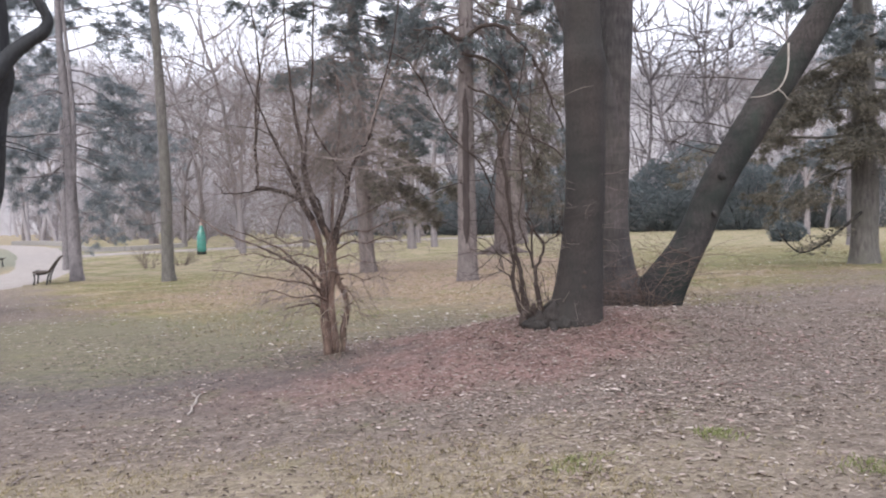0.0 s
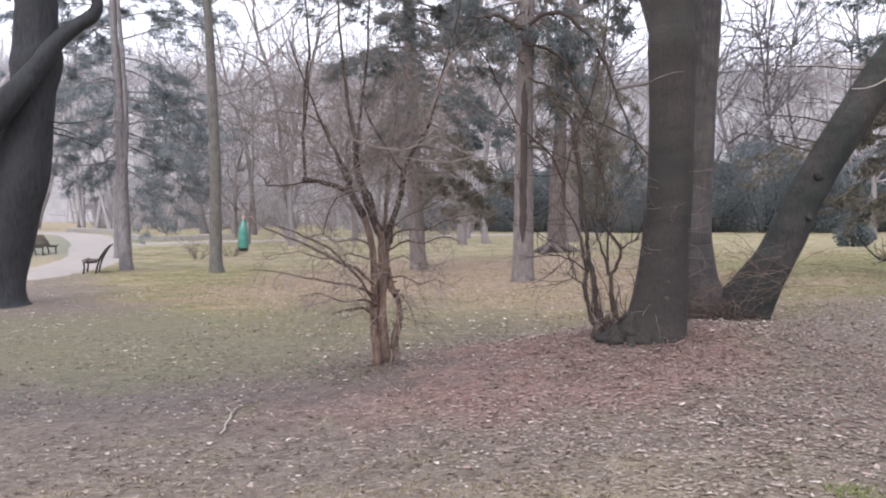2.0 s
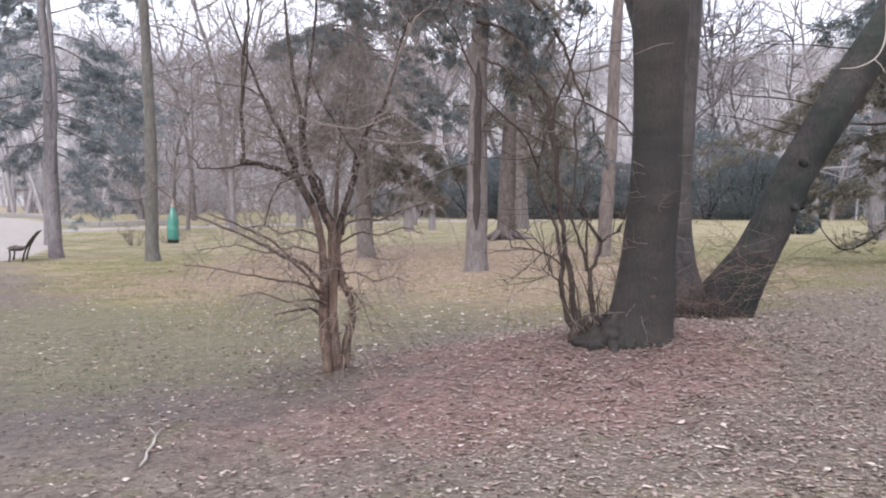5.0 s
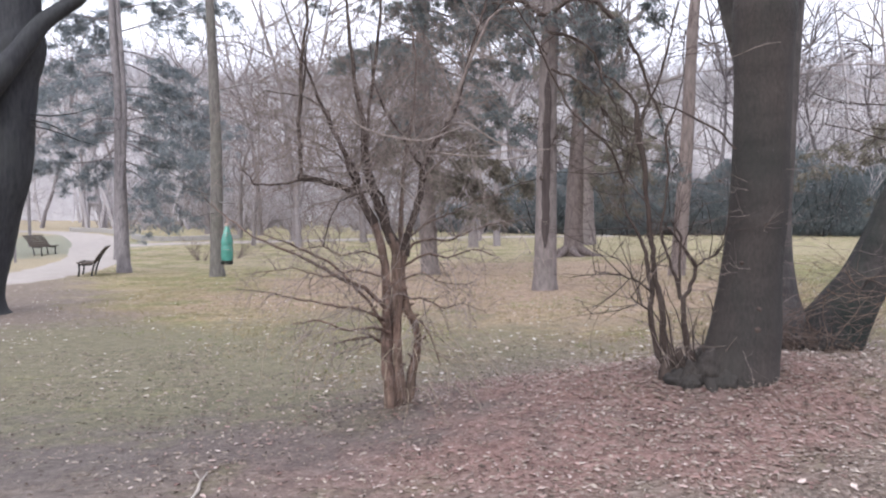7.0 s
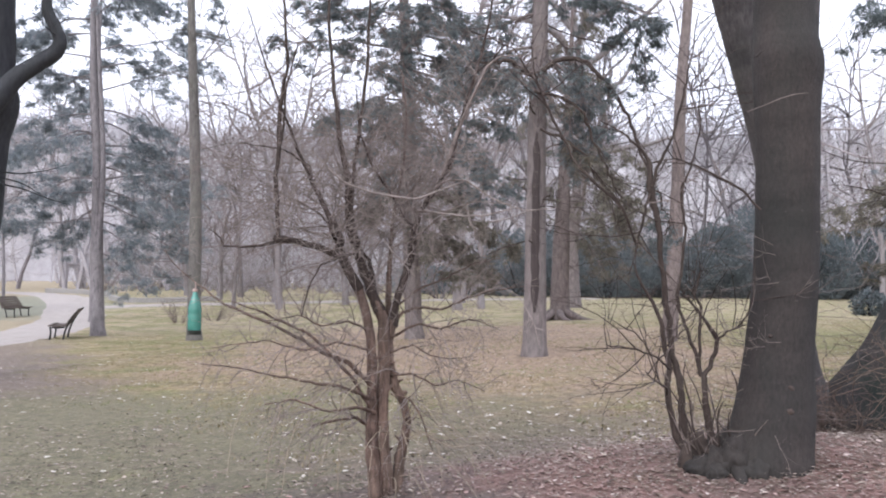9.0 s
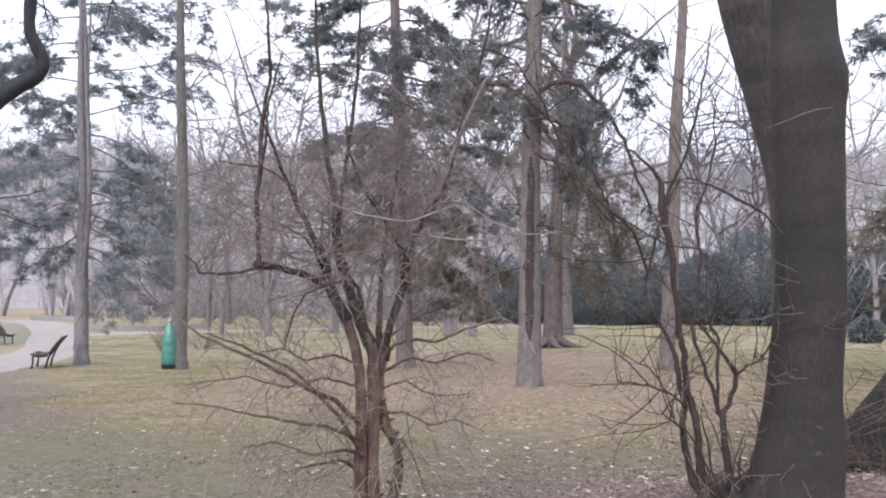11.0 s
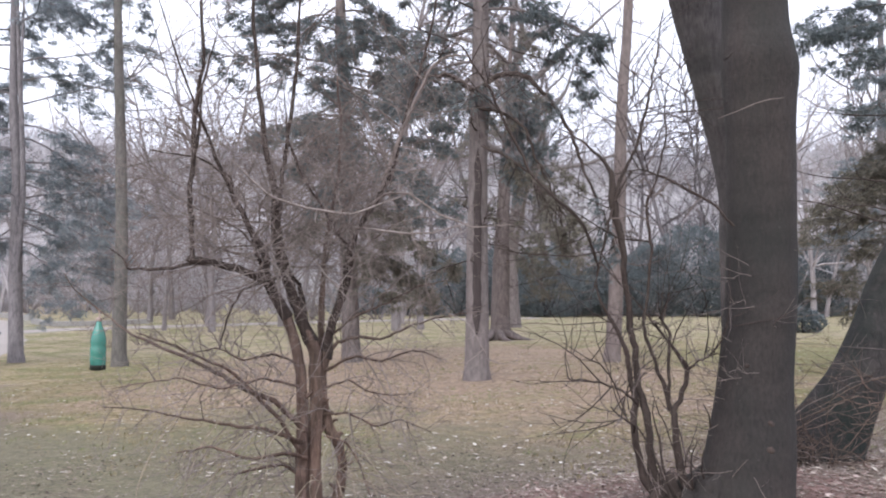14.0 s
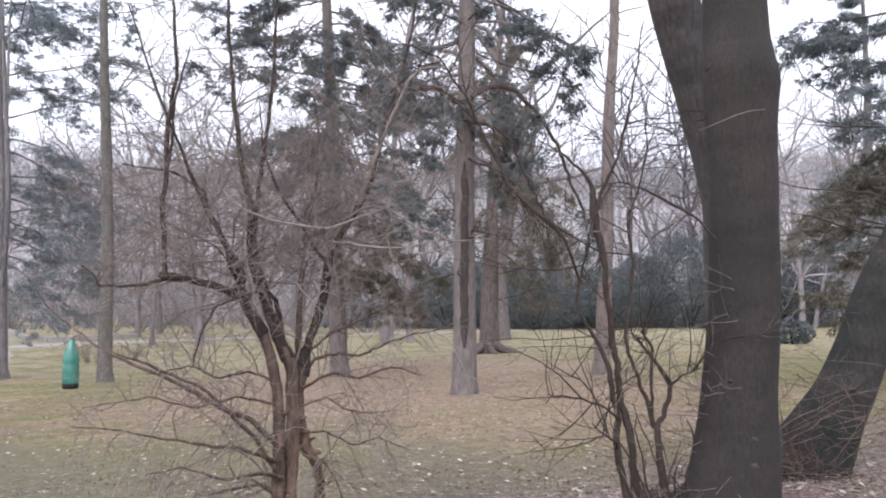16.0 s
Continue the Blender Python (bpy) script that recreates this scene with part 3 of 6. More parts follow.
def back_trunk():
    g = land(2.98, 9.5)
    base = thing("tree", (3.0, 9.5, g), "grey trunk forking into two stems behind the front trunk", "tree", "trunks on the leaf mound")
    keep = Matrix.Translation(base.location).inverted()
    for line, seed in (
        ([(3.04, 9.5, g - 0.2, 0.41), (3.02, 9.5, g + 0.1, 0.325), (2.97, 9.5, g + 0.45, 0.23), (2.94, 9.5, 1.12, 0.197), (2.94, 9.5, 1.67, 0.197), (2.95, 9.5, 2.21, 0.199), (2.97, 9.5, 2.66, 0.194), (3.01, 9.5, 3.29, 0.19), (3.03, 9.5, 4.2, 0.18), (3.16, 9.6, 6.0, 0.136), (3.34, 9.7, 8.7, 0.06)], 5.2),
        ([(2.94, 9.48, 1.3, 0.136), (2.90, 9.46, 1.94, 0.163), (2.82, 9.41, 2.48, 0.176), (2.67, 9.37, 2.98, 0.181), (2.43, 9.32, 3.74, 0.172), (2.15, 9.19, 4.83, 0.154), (1.90, 9.14, 6.46, 0.108), (1.72, 9.14, 8.3, 0.045)], 2.4)):
        pts = spline(line, 6)
        S = Tubes()
        S.add([p[:3] for p in pts], [p[3] for p in pts], 26, 0.09, seed)
        S.ob("trunk" if seed > 3 else "side_stem", BARK_TWIN, base).matrix_parent_inverse = keep
    rng = random.Random(8)
    C = Tubes()
    for _ in range(8):
        a = rng.random() * 6.283
        ln = wander(rng, (3.15, 9.6, rng.uniform(5.2, 8)), (math.cos(a), math.sin(a), 0.8), rng.uniform(2, 4), 8, 0.14, 0.03)
        C.add(ln, [0.06 * (1 - 0.11 * k) for k in range(9)], 6, cap=False)
        sprout(C, rng, ln, 0.015, 1, 8, 1.2, 0.6)
    C.ob("crown", BARK_LEAN, base).matrix_parent_inverse = keep


def leaning_trunk():
    T = Tubes()
    g = land(3.56, 9.4)
    line = [(3.23, 9.4, g - 0.2, 0.345), (3.37, 9.4, g + 0.05, 0.298), (3.56, 9.42, 0.59, 0.233), (3.87, 9.48, 1.06, 0.188), (4.18, 9.6, 1.60, 0.178), (4.72, 9.7, 2.38, 0.178), (5.62, 9.89, 3.64, 0.173), (6.93, 10.1, 5.44, 0.145), (8.27, 10.2, 7.75, 0.08)]
    pts = spline(line, 7)
    T.add([p[:3] for p in pts], [p[3] for p in pts], 30, 0.18, 9.4)
    base = thing("tree", (3.43, 9.4, g), "dark leaning tree trunk slanting up from the leaf mound", "tree", "trunks on the leaf mound")
    keep = Matrix.Translation(base.location).inverted()
    T.ob("trunk", BARK_LEAN, base).matrix_parent_inverse = keep
    for x, y, z, r in ((4.20, 9.44, 1.72, 0.05), (4.62, 9.53, 2.20, 0.045), (4.06, 9.33, 1.30, 0.035), (3.78, 9.28, 0.82, 0.04)):
        bm = bmesh.new()
        bmesh.ops.create_icosphere(bm, subdivisions=2, radius=r)
        for v in bm.verts:
            v.co = Vector((v.co.x, v.co.y * 0.7, v.co.z)) * (1 + 0.4 * noise.noise(v.co * 30))
        bm.transform(Matrix.Translation((x, y, z)))
        for f in bm.faces:
            f.smooth = True
        part("knot", bm, BARK_LEAN, base, "swollen bark knot").matrix_parent_inverse = keep
    rng = random.Random(4)
    K = Tubes()
    for a, b, c in (((4.30, 9.65, 1.97), (-0.9, 0.1, 0.25), 0.9), ((4.50, 9.68, 2.26), (-1, 0.05, 0.1), 1.2), ((4.92, 9.74, 2.84), (-1, 0.1, 0.12), 1.3), ((4.35, 9.68, 2.07), (-1, 0.1, 0.02), 0.9), ((3.80, 9.3, 0.87), (-0.8, -0.3, 0.0), 0.6)):
        ln = wander(rng, a, b, c, 8, 0.1, 0.0)
        K.add(ln, [0.009 * (1 - 0.1 * k) for k in range(9)], 5, cap=False)
        sprout(K, rng, ln, 0.004, 1, 7, 0.45, 0.6)
    tagged(K.ob("shoot_growth", BARK_LIMB, base), kind="stuff").matrix_parent_inverse = keep
    D = Tubes()
    dead = [(4.55, 9.49, 2.60), (4.70, 9.47, 2.61), (4.86, 9.46, 2.68), (4.96, 9.48, 2.80), (5.02, 9.52, 2.96), (5.05, 9.57, 3.22)]
    D.add([p[:3] for p in spline(dead, 4)], [0.003 + 0.008 * k / 20 for k in range(21)], 7, 0.25, 1.0)
    D.add([(4.87, 9.46, 2.69), (4.94, 9.46, 2.63), (4.98, 9.46, 2.57), (5.04, 9.47, 2.56)], [0.007, 0.006, 0.005, 0.003], 6)
    D.ob("dead_branch", DEAD_STICK, base, "bleached dead branch hanging on the trunk").matrix_parent_inverse = keep


def brushwood():
    rng = random.Random(12)
    T = Tubes()
    for _ in range(70):
        x, y = rng.gauss(2.98, 0.20), rng.gauss(9.02, 0.16)
        ln = wander(rng, (x, y, land(x, y) - 0.03), (rng.gauss(0.1, 0.8), rng.gauss(-0.1, 0.4), 0.8), rng.uniform(0.25, 0.95), 8, 0.26, -0.06)
        T.add(ln, [0.0045 * (1 - 0.09 * k) for k in range(9)], 4, cap=False)
        sprout(T, rng, ln, 0.0026, 1, 4, 0.24, 0.65)
    for _ in range(46):
        x, y = rng.uniform(2.3, 3.7), rng.uniform(8.2, 9.1)
        ln = wander(rng, (x, y, land(x, y) + rng.uniform(0.1, 0.7)), (rng.choice((-1, 1)) * rng.uniform(0.6, 1.0), rng.gauss(0, 0.2), rng.gauss(0.05, 0.3)), rng.uniform(0.4, 1.0), 8, 0.13, -0.03)
        T.add(ln, [0.0034 * (1 - 0.09 * k) for k in range(9)], 4, cap=False)
        sprout(T, rng, ln, 0.002, 0, 5, 0.26, 0.6)
    base = T.ob("brushwood", BARK_BUSH)
    tagged(base, "tangle of thin reddish shoots between the trunks", "shoots", kind="stuff")


big_trunk()
back_trunk()
leaning_trunk()
brushwood()


# ---- the shrub with the feeder ----
def stem(name, parent, pts, mat, sides=10, steps=7, label="", rough=0.28, kink=1.0):
    """One crooked stem through a few points (x, y, z, radius)."""
    seed = pts[0][0] * 7 + pts[-1][2]
    # half round, half angular: old shoots bend in sharp knees
    straight = [np.array(a) + (np.array(b) - np.array(a)) * q / steps for a, b in zip(pts, pts[1:]) for q in range(steps)] + [np.array(pts[-1])]
    ln = [0.35 * c + 0.65 * d for c, d in zip(spline(pts, steps), straight)]
    mid = []
    for k, p in enumerate(ln):
        a = kink * min(1, k / 4)
        mid.append((p[0] + a * (0.010 * noise.noise((p[2] * 5.5, seed, 1)) + 0.007 * noise.noise((p[2] * 21 + p[0] * 13, seed, 5))),
                    p[1] + a * 0.03 * noise.noise((p[2] * 5, seed, 7)),
                    p[2] + a * (0.008 * noise.noise((p[0] * 5, seed, 3)) + 0.007 * noise.noise((p[0] * 23 + p[2] * 9, seed, 9)))))
    T = Tubes()
    T.add(mid, [p[3] for p in ln], sides, rough, seed)
    T.ob(name, mat, parent, label).matrix_parent_inverse = Matrix.Translation(parent.location).inverted()
    return [Vector(p) for p in mid]


def shrub():
    g = land(-0.1, 8.35)
    base = thing("shrub", (-0.1, 8.35, g), "bare brown many-stemmed shrub with dense fine twigs", "shrub")
    keep = Matrix.Translation(base.location).inverted()
    old = dict(sides=16, steps=9, rough=0.34, kink=0.5)
    # three stems grown together into one rough trunk, parting at breast height
    a = stem("stem", base, [(-0.16, 8.32, g - 0.08, 0.050), (-0.18, 8.31, 0.10, 0.044), (-0.205, 8.30, 0.26, 0.040), (-0.215, 8.30, 0.45, 0.037), (-0.215, 8.30, 0.64, 0.034), (-0.215, 8.31, 0.84, 0.030), (-0.225, 8.31, 1.03, 0.029), (-0.26, 8.31, 1.20, 0.030), (-0.32, 8.30, 1.35, 0.032)], BARK_BUSH, **old)
    b = stem("stem", base, [(-0.11, 8.36, g - 0.08, 0.056), (-0.125, 8.36, 0.12, 0.050), (-0.135, 8.35, 0.28, 0.045), (-0.15, 8.35, 0.45, 0.041), (-0.15, 8.35, 0.64, 0.039), (-0.14, 8.35, 0.84, 0.038), (-0.14, 8.35, 1.00, 0.037), (-0.15, 8.35, 1.13, 0.035), (-0.20, 8.35, 1.24, 0.030)], BARK_BUSH, **old)
    c = stem("stem", base, [(-0.065, 8.40, g - 0.08, 0.045), (-0.055, 8.40, 0.12, 0.038), (-0.035, 8.40, 0.26, 0.033), (-0.005, 8.40, 0.38, 0.030), (0.008, 8.40, 0.49, 0.027), (-0.02, 8.40, 0.60, 0.027), (-0.075, 8.39, 0.71, 0.032), (-0.105, 8.39, 0.84, 0.031), (-0.112, 8.39, 0.98, 0.031), (-0.095, 8.39, 1.12, 0.030)], BARK_BUSH, **old)
    a2 = stem("upper_stem", base, [(-0.30, 8.30, 1.31, 0.034), (-0.38, 8.29, 1.46, 0.032), (-0.425, 8.28, 1.55, 0.031), (-0.42, 8.28, 1.63, 0.020), (-0.45, 8.26, 1.71, 0.018), (-0.49, 8.24, 1.78, 0.016), (-0.56, 8.2, 1.91, 0.013), (-0.63, 8.16, 2.06, 0.011), (-0.70, 8.1, 2.22, 0.008), (-0.82, 8.0, 2.55, 0.005), (-0.95, 7.95, 2.95, 0.003)], BARK_LIMB, 12)
    b2 = stem("upper_stem", base, [(-0.17, 8.35, 1.17, 0.036), (-0.20, 8.35, 1.25, 0.033), (-0.245, 8.35, 1.36, 0.032), (-0.29, 8.35, 1.48, 0.033), (-0.335, 8.35, 1.63, 0.032), (-0.375, 8.35, 1.80, 0.028), (-0.385, 8.35, 2.02, 0.020), (-0.43, 8.35, 2.23, 0.015), (-0.47, 8.35, 2.53, 0.013), (-0.50, 8.35, 2.85, 0.010), (-0.52, 8.35, 3.3, 0.007), (-0.55, 8.35, 3.9, 0.003)], BARK_LIMB, 12, rough=0.3)
    b3 = stem("upper_stem", base, [(-0.37, 8.36, 1.75, 0.016), (-0.355, 8.40, 1.98, 0.013), (-0.33, 8.44, 2.22, 0.012), (-0.28, 8.48, 2.70, 0.010), (-0.26, 8.5, 3.2, 0.007), (-0.22, 8.5, 3.8, 0.003)], BARK_LIMB, 9)
    stem("upper_stem", base, [(-0.14, 8.38, 1.10, 0.030), (-0.16, 8.38, 1.16, 0.028), (-0.205, 8.42, 1.27, 0.022), (-0.23, 8.44, 1.41, 0.016), (-0.25, 8.44, 1.50, 0.012)], BARK_LIMB, 10)
    dead = stem("dead_branch", base, [(-0.25, 8.44, 1.50, 0.011), (-0.28, 8.30, 1.535, 0.010), (-0.33, 8.18, 1.53, 0.009), (-0.41, 8.05, 1.50, 0.008), (-0.50, 7.98, 1.46, 0.006), (-0.57, 7.92, 1.33, 0.005), (-0.61, 7.9, 1.16, 0.003)], BARK_LIMB, 8)
    d2 = stem("upper_stem", base, [(-0.125, 8.45, 1.08, 0.022), (-0.12, 8.46, 1.26, 0.019), (-0.12, 8.48, 1.41, 0.016), (-0.11, 8.48, 1.57, 0.014), (-0.105, 8.48, 1.67, 0.012), (-0.09, 8.48, 1.79, 0.011), (-0.06, 8.48, 1.95, 0.009), (-0.02, 8.48, 2.25, 0.007), (-0.04, 8.48, 2.7, 0.004)], BARK_BUSH, 9)
    e2 = stem("upper_stem", base, [(-0.095, 8.39, 1.08, 0.034), (-0.07, 8.39, 1.24, 0.026), (-0.02, 8.39, 1.38, 0.025), (0.015, 8.39, 1.51, 0.024), (0.03, 8.39, 1.62, 0.024), (0.04, 8.39, 1.70, 0.026), (0.075, 8.4, 1.80, 0.019), (0.12, 8.41, 1.89, 0.018), (0.18, 8.42, 1.98, 0.017), (0.26, 8.44, 2.10, 0.016), (0.32, 8.46, 2.34, 0.014), (0.38, 8.48, 2.57, 0.012), (0.46, 8.5, 2.83, 0.009), (0.52, 8.5, 3.1, 0.006), (0.60, 8.5, 3.7, 0.003)], BARK_LIMB, 11, rough=0.3)
    e3 = stem("branch", base, [(0.04, 8.38, 1.70, 0.016), (0.0, 8.36, 1.73, 0.012), (-0.05, 8.34, 1.79, 0.010), (-0.09, 8.32, 1.87, 0.009), (-0.18, 8.3, 2.0, 0.008), (-0.25, 8.28, 2.12, 0.007), (-0.31, 8.25, 2.3, 0.005), (-0.33, 8.22, 2.55, 0.003)], BARK_LIMB, 8)
    e4 = stem("branch", base, [(0.20, 8.43, 2.02, 0.013), (0.28, 8.4, 2.24, 0.012), (0.38, 8.35, 2.50, 0.011), (0.48, 8.3, 2.71, 0.009), (0.57, 8.25, 2.77, 0.006), (0.70, 8.2, 2.76, 0.003)], PALE_TWIG, 8)
    f2 = stem("branch", base, [(-0.43, 8.28, 1.58, 0.013), (-0.47, 8.24, 1.66, 0.011), (-0.50, 8.22, 1.80, 0.009), (-0.58, 8.2, 1.93, 0.008), (-0.60, 8.18, 2.05, 0.007), (-0.76, 8.15, 2.15, 0.005), (-1.0, 8.1, 2.18, 0.003)], BARK_LIMB, 7)
    upper = [a2, b2, b3, d2, e2, e3, e4, f2]
    limb = stem("limb", base, [(-0.38, 8.27, 1.50, 0.024), (-0.47, 8.18, 1.535, 0.021), (-0.56, 8.12, 1.57, 0.019), (-0.67, 8.05, 1.595, 0.018), (-0.75, 8.0, 1.60, 0.023), (-0.785, 7.99, 1.615, 0.014)], BARK_LIMB)
    shoot = stem("shoot", base, [(-0.76, 8.0, 1.60, 0.013), (-0.78, 8.0, 1.98, 0.012), (-0.76, 8.0, 2.38, 0.012), (-0.72, 8.0, 2.62, 0.010), (-0.73, 8.0, 2.86, 0.008), (-0.79, 8.0, 3.25, 0.005), (-0.76, 8.0, 3.8, 0.003)], BARK_LIMB, 8)
    fork = stem("shoot", base, [(-0.77, 8.0, 2.10, 0.010), (-0.73, 7.98, 2.30, 0.008), (-0.72, 7.96, 2.50, 0.006), (-0.66, 7.94, 2.75, 0.003)], BARK_LIMB, 7)
    left = stem("shoot", base, [(-0.76, 8.0, 1.59, 0.009), (-0.93, 7.98, 1.56, 0.007), (-1.07, 7.97, 1.56, 0.006), (-1.10, 7.97, 1.61, 0.005), (-1.16, 7.95, 1.66, 0.003)], BARK_LIMB, 7)
    low = []
    for pts in (
        [(-0.22, 8.28, 0.72, 0.0133), (-0.26, 8.25, 0.775, 0.0125), (-0.377, 8.3, 0.868, 0.0109), (-0.53, 8.4, 0.919, 0.0101), (-0.856, 8.55, 1.076, 0.0086), (-1.19, 8.7, 1.198, 0.0062), (-1.417, 8.83, 1.334, 0.0047), (-1.556, 8.9, 1.442, 0.0031), (-1.66, 8.95, 1.56, 0.0023)],
        [(-0.21, 8.28, 0.64, 0.0117), (-0.28, 8.2, 0.69, 0.0094), (-0.40, 8.18, 0.74, 0.0078), (-0.50, 8.15, 0.75, 0.0070), (-0.79, 8.12, 0.80, 0.0047), (-1.0, 8.1, 0.85, 0.0031), (-1.2, 8.05, 0.87, 0.0023)],
        [(-0.20, 8.29, 0.42, 0.0094), (-0.25, 8.28, 0.49, 0.0086), (-0.31, 8.26, 0.53, 0.0078), (-0.42, 8.25, 0.52, 0.0070), (-0.51, 8.25, 0.50, 0.0055), (-0.59, 8.25, 0.48, 0.0031)],
        [(-0.07, 8.4, 1.12, 0.0094), (-0.03, 8.4, 1.17, 0.0078), (0.09, 8.38, 1.20, 0.0078), (0.21, 8.35, 1.19, 0.0062), (0.37, 8.33, 1.26, 0.0047), (0.52, 8.31, 1.31, 0.0031), (0.69, 8.3, 1.34, 0.0023)],
        [(-0.09, 8.38, 0.66, 0.0070), (0.02, 8.3, 0.64, 0.0055), (0.10, 8.25, 0.52, 0.0039), (0.16, 8.2, 0.34, 0.0023)],
        [(-0.20, 8.29, 0.56, 0.0101), (-0.33, 8.2, 0.78, 0.0094), (-0.46, 8.1, 0.93, 0.0086), (-0.60, 8.05, 1.06, 0.0070), (-0.80, 8.0, 1.16, 0.0055), (-1.02, 7.98, 1.24, 0.0023)],
        [(-0.19, 8.27, 0.56, 0.0094), (-0.30, 8.1, 0.62, 0.0078), (-0.44, 8.0, 0.61, 0.0062), (-0.62, 7.95, 0.68, 0.0047), (-0.80, 7.92, 0.66, 0.0023)],
        [(-0.10, 8.36, 0.92, 0.0055), (0.02, 8.28, 0.97, 0.0047), (0.12, 8.22, 0.92, 0.0039), (0.25, 8.18, 0.90, 0.0031), (0.38, 8.15, 0.91, 0.0016)],
        [(-0.09, 8.36, 1.02, 0.0070), (0.06, 8.25, 1.10, 0.0058), (0.20, 8.18, 1.08, 0.0047), (0.36, 8.12, 1.14, 0.0035), (0.52, 8.1, 1.10, 0.0020)],
        [(-0.08, 8.40, 1.20, 0.0066), (0.08, 8.46, 1.32, 0.0055), (0.24, 8.5, 1.38, 0.0045), (0.42, 8.52, 1.48, 0.0032), (0.60, 8.55, 1.52, 0.0018)],
        [(-0.10, 8.36, 0.78, 0.0060), (0.03, 8.22, 0.80, 0.0050), (0.17, 8.15, 0.74, 0.0040), (0.30, 8.1, 0.78, 0.0028), (0.46, 8.05, 0.72, 0.0016)],
        [(-0.23, 8.28, 0.94, 0.0066), (-0.42, 8.12, 1.00, 0.0055), (-0.60, 8.0, 0.96, 0.0045), (-0.82, 7.92, 1.02, 0.0032), (-1.10, 7.86, 0.98, 0.0018)],
        [(-0.24, 8.28, 1.06, 0.0062), (-0.36, 8.2, 1.12, 0.0047), (-0.52, 8.12, 1.10, 0.0039), (-0.66, 8.08, 1.16, 0.0031), (-0.85, 8.02, 1.12, 0.0016)]):
        low.append(stem("branch", base, [(*p[:3], p[3] * 1.25) for p in pts], BARK_BUSH, 8, 7, kink=1.3))
    # long pale shoots that arch through the crown
    arcs = []
    for pts in (
        [(-0.57, 7.9, 2.11, 0.004), (-0.38, 7.88, 1.93, 0.006), (-0.21, 7.88, 1.87, 0.006), (0.03, 7.9, 1.84, 0.006), (0.18, 7.95, 1.90, 0.005), (0.35, 8.1, 1.98, 0.004)],
        [(0.05, 8.2, 1.80, 0.007), (0.16, 8.0, 1.77, 0.006), (0.29, 7.9, 1.75, 0.006), (0.44, 7.88, 1.75, 0.005), (0.62, 7.85, 1.80, 0.003)],
        [(0.12, 8.3, 1.92, 0.007), (0.22, 8.1, 1.97, 0.006), (0.33, 8.0, 1.96, 0.006), (0.48, 7.98, 1.86, 0.005), (0.66, 7.95, 1.79, 0.004), (0.86, 7.9, 1.80, 0.002)],
        [(-0.15, 8.2, 1.62, 0.004), (-0.10, 8.1, 1.54, 0.004), (-0.04, 8.08, 1.48, 0.004), (0.04, 8.05, 1.39, 0.003)],
        [(-0.52, 8.25, 1.45, 0.004), (-0.47, 8.2, 1.45, 0.004), (-0.43, 8.2, 1.48, 0.004), (-0.38, 8.22, 1.53, 0.003)],
        [(-0.34, 8.3, 1.83, 0.005), (-0.46, 8.1, 1.92, 0.005), (-0.62, 8.0, 1.95, 0.004), (-0.84, 7.9, 1.90, 0.003)],
        [(0.40, 8.2, 1.28, 0.003), (0.55, 8.1, 1.34, 0.003), (0.66, 8.05, 1.28, 0.003), (0.74, 8.0, 1.12, 0.002), (0.78, 8.0, 0.98, 0.0015)]):
        arcs.append(stem("branch", base, pts, PALE_TWIG, 7, kink=0.5))
    rng = random.Random(21)
    for ln in (a, b, c):
        for _ in range(6):
            i = rng.randint(len(ln) // 6, len(ln) * 4 // 5)
            w = rng.uniform(2.4, 7.0)
            K = Tubes()
            stub = wander(rng, ln[i], (math.cos(w), math.sin(w), rng.uniform(0.1, 0.9)), rng.uniform(0.05, 0.08), 4, 0.25)
            r = rng.uniform(0.008, 0.014)
            K.add(stub, [r * 1.7, r * 1.3, r, r * 0.85, r * 0.5], 9, 0.4, i)
            K.ob("branch_stub", BARK_BUSH, base, "short broken stub").matrix_parent_inverse = keep
    dark, pale = Tubes(), Tubes()
    for ln in upper:
        n = min(k for k, p in enumerate(ln) if p.z > min(1.55, ln[-1].z - 0.3))
        sprout(dark, rng, ln[n:], 0.0048, 2, 18, 0.90, 0.66, 4, 0.012, 0.04, 0.17, 0.6)
        sprout(pale, rng, ln[n:n + (len(ln) - n) * 2 // 3], 0.0042, 2, 16, 0.90, 0.80, 4, -0.012, 0.02, 0.17, 0.62)
    for ln in (limb, shoot, left, fork, dead):
        sprout(dark, rng, ln, 0.0050, 2, 10, 0.5, 0.68, 4, 0.03, 0.1, 0.24)
    for ln in low:
        sprout(dark, rng, ln, 0.0046, 2, 11, 0.50, 0.64, 4, 0.0, 0.12, 0.20, 0.55)
        sprout(pale, rng, ln, 0.0038, 2, 9, 0.62, 0.66, 4, -0.01, 0.08, 0.16, 0.55)
    for ln in arcs:
        sprout(pale, rng, ln, 0.0034, 1, 7, 0.34, 0.66, 4, 0.0, 0.1, 0.2)
    tagged(dark.ob("crown", BARK_TWIG, base, "fine brown twigs"), kind="stuff").matrix_parent_inverse = keep
    tagged(pale.ob("inner_growth", PALE_TWIG, base, "pale pinkish-grey fine twigs"), kind="stuff").matrix_parent_inverse = keep
    S = Tubes()
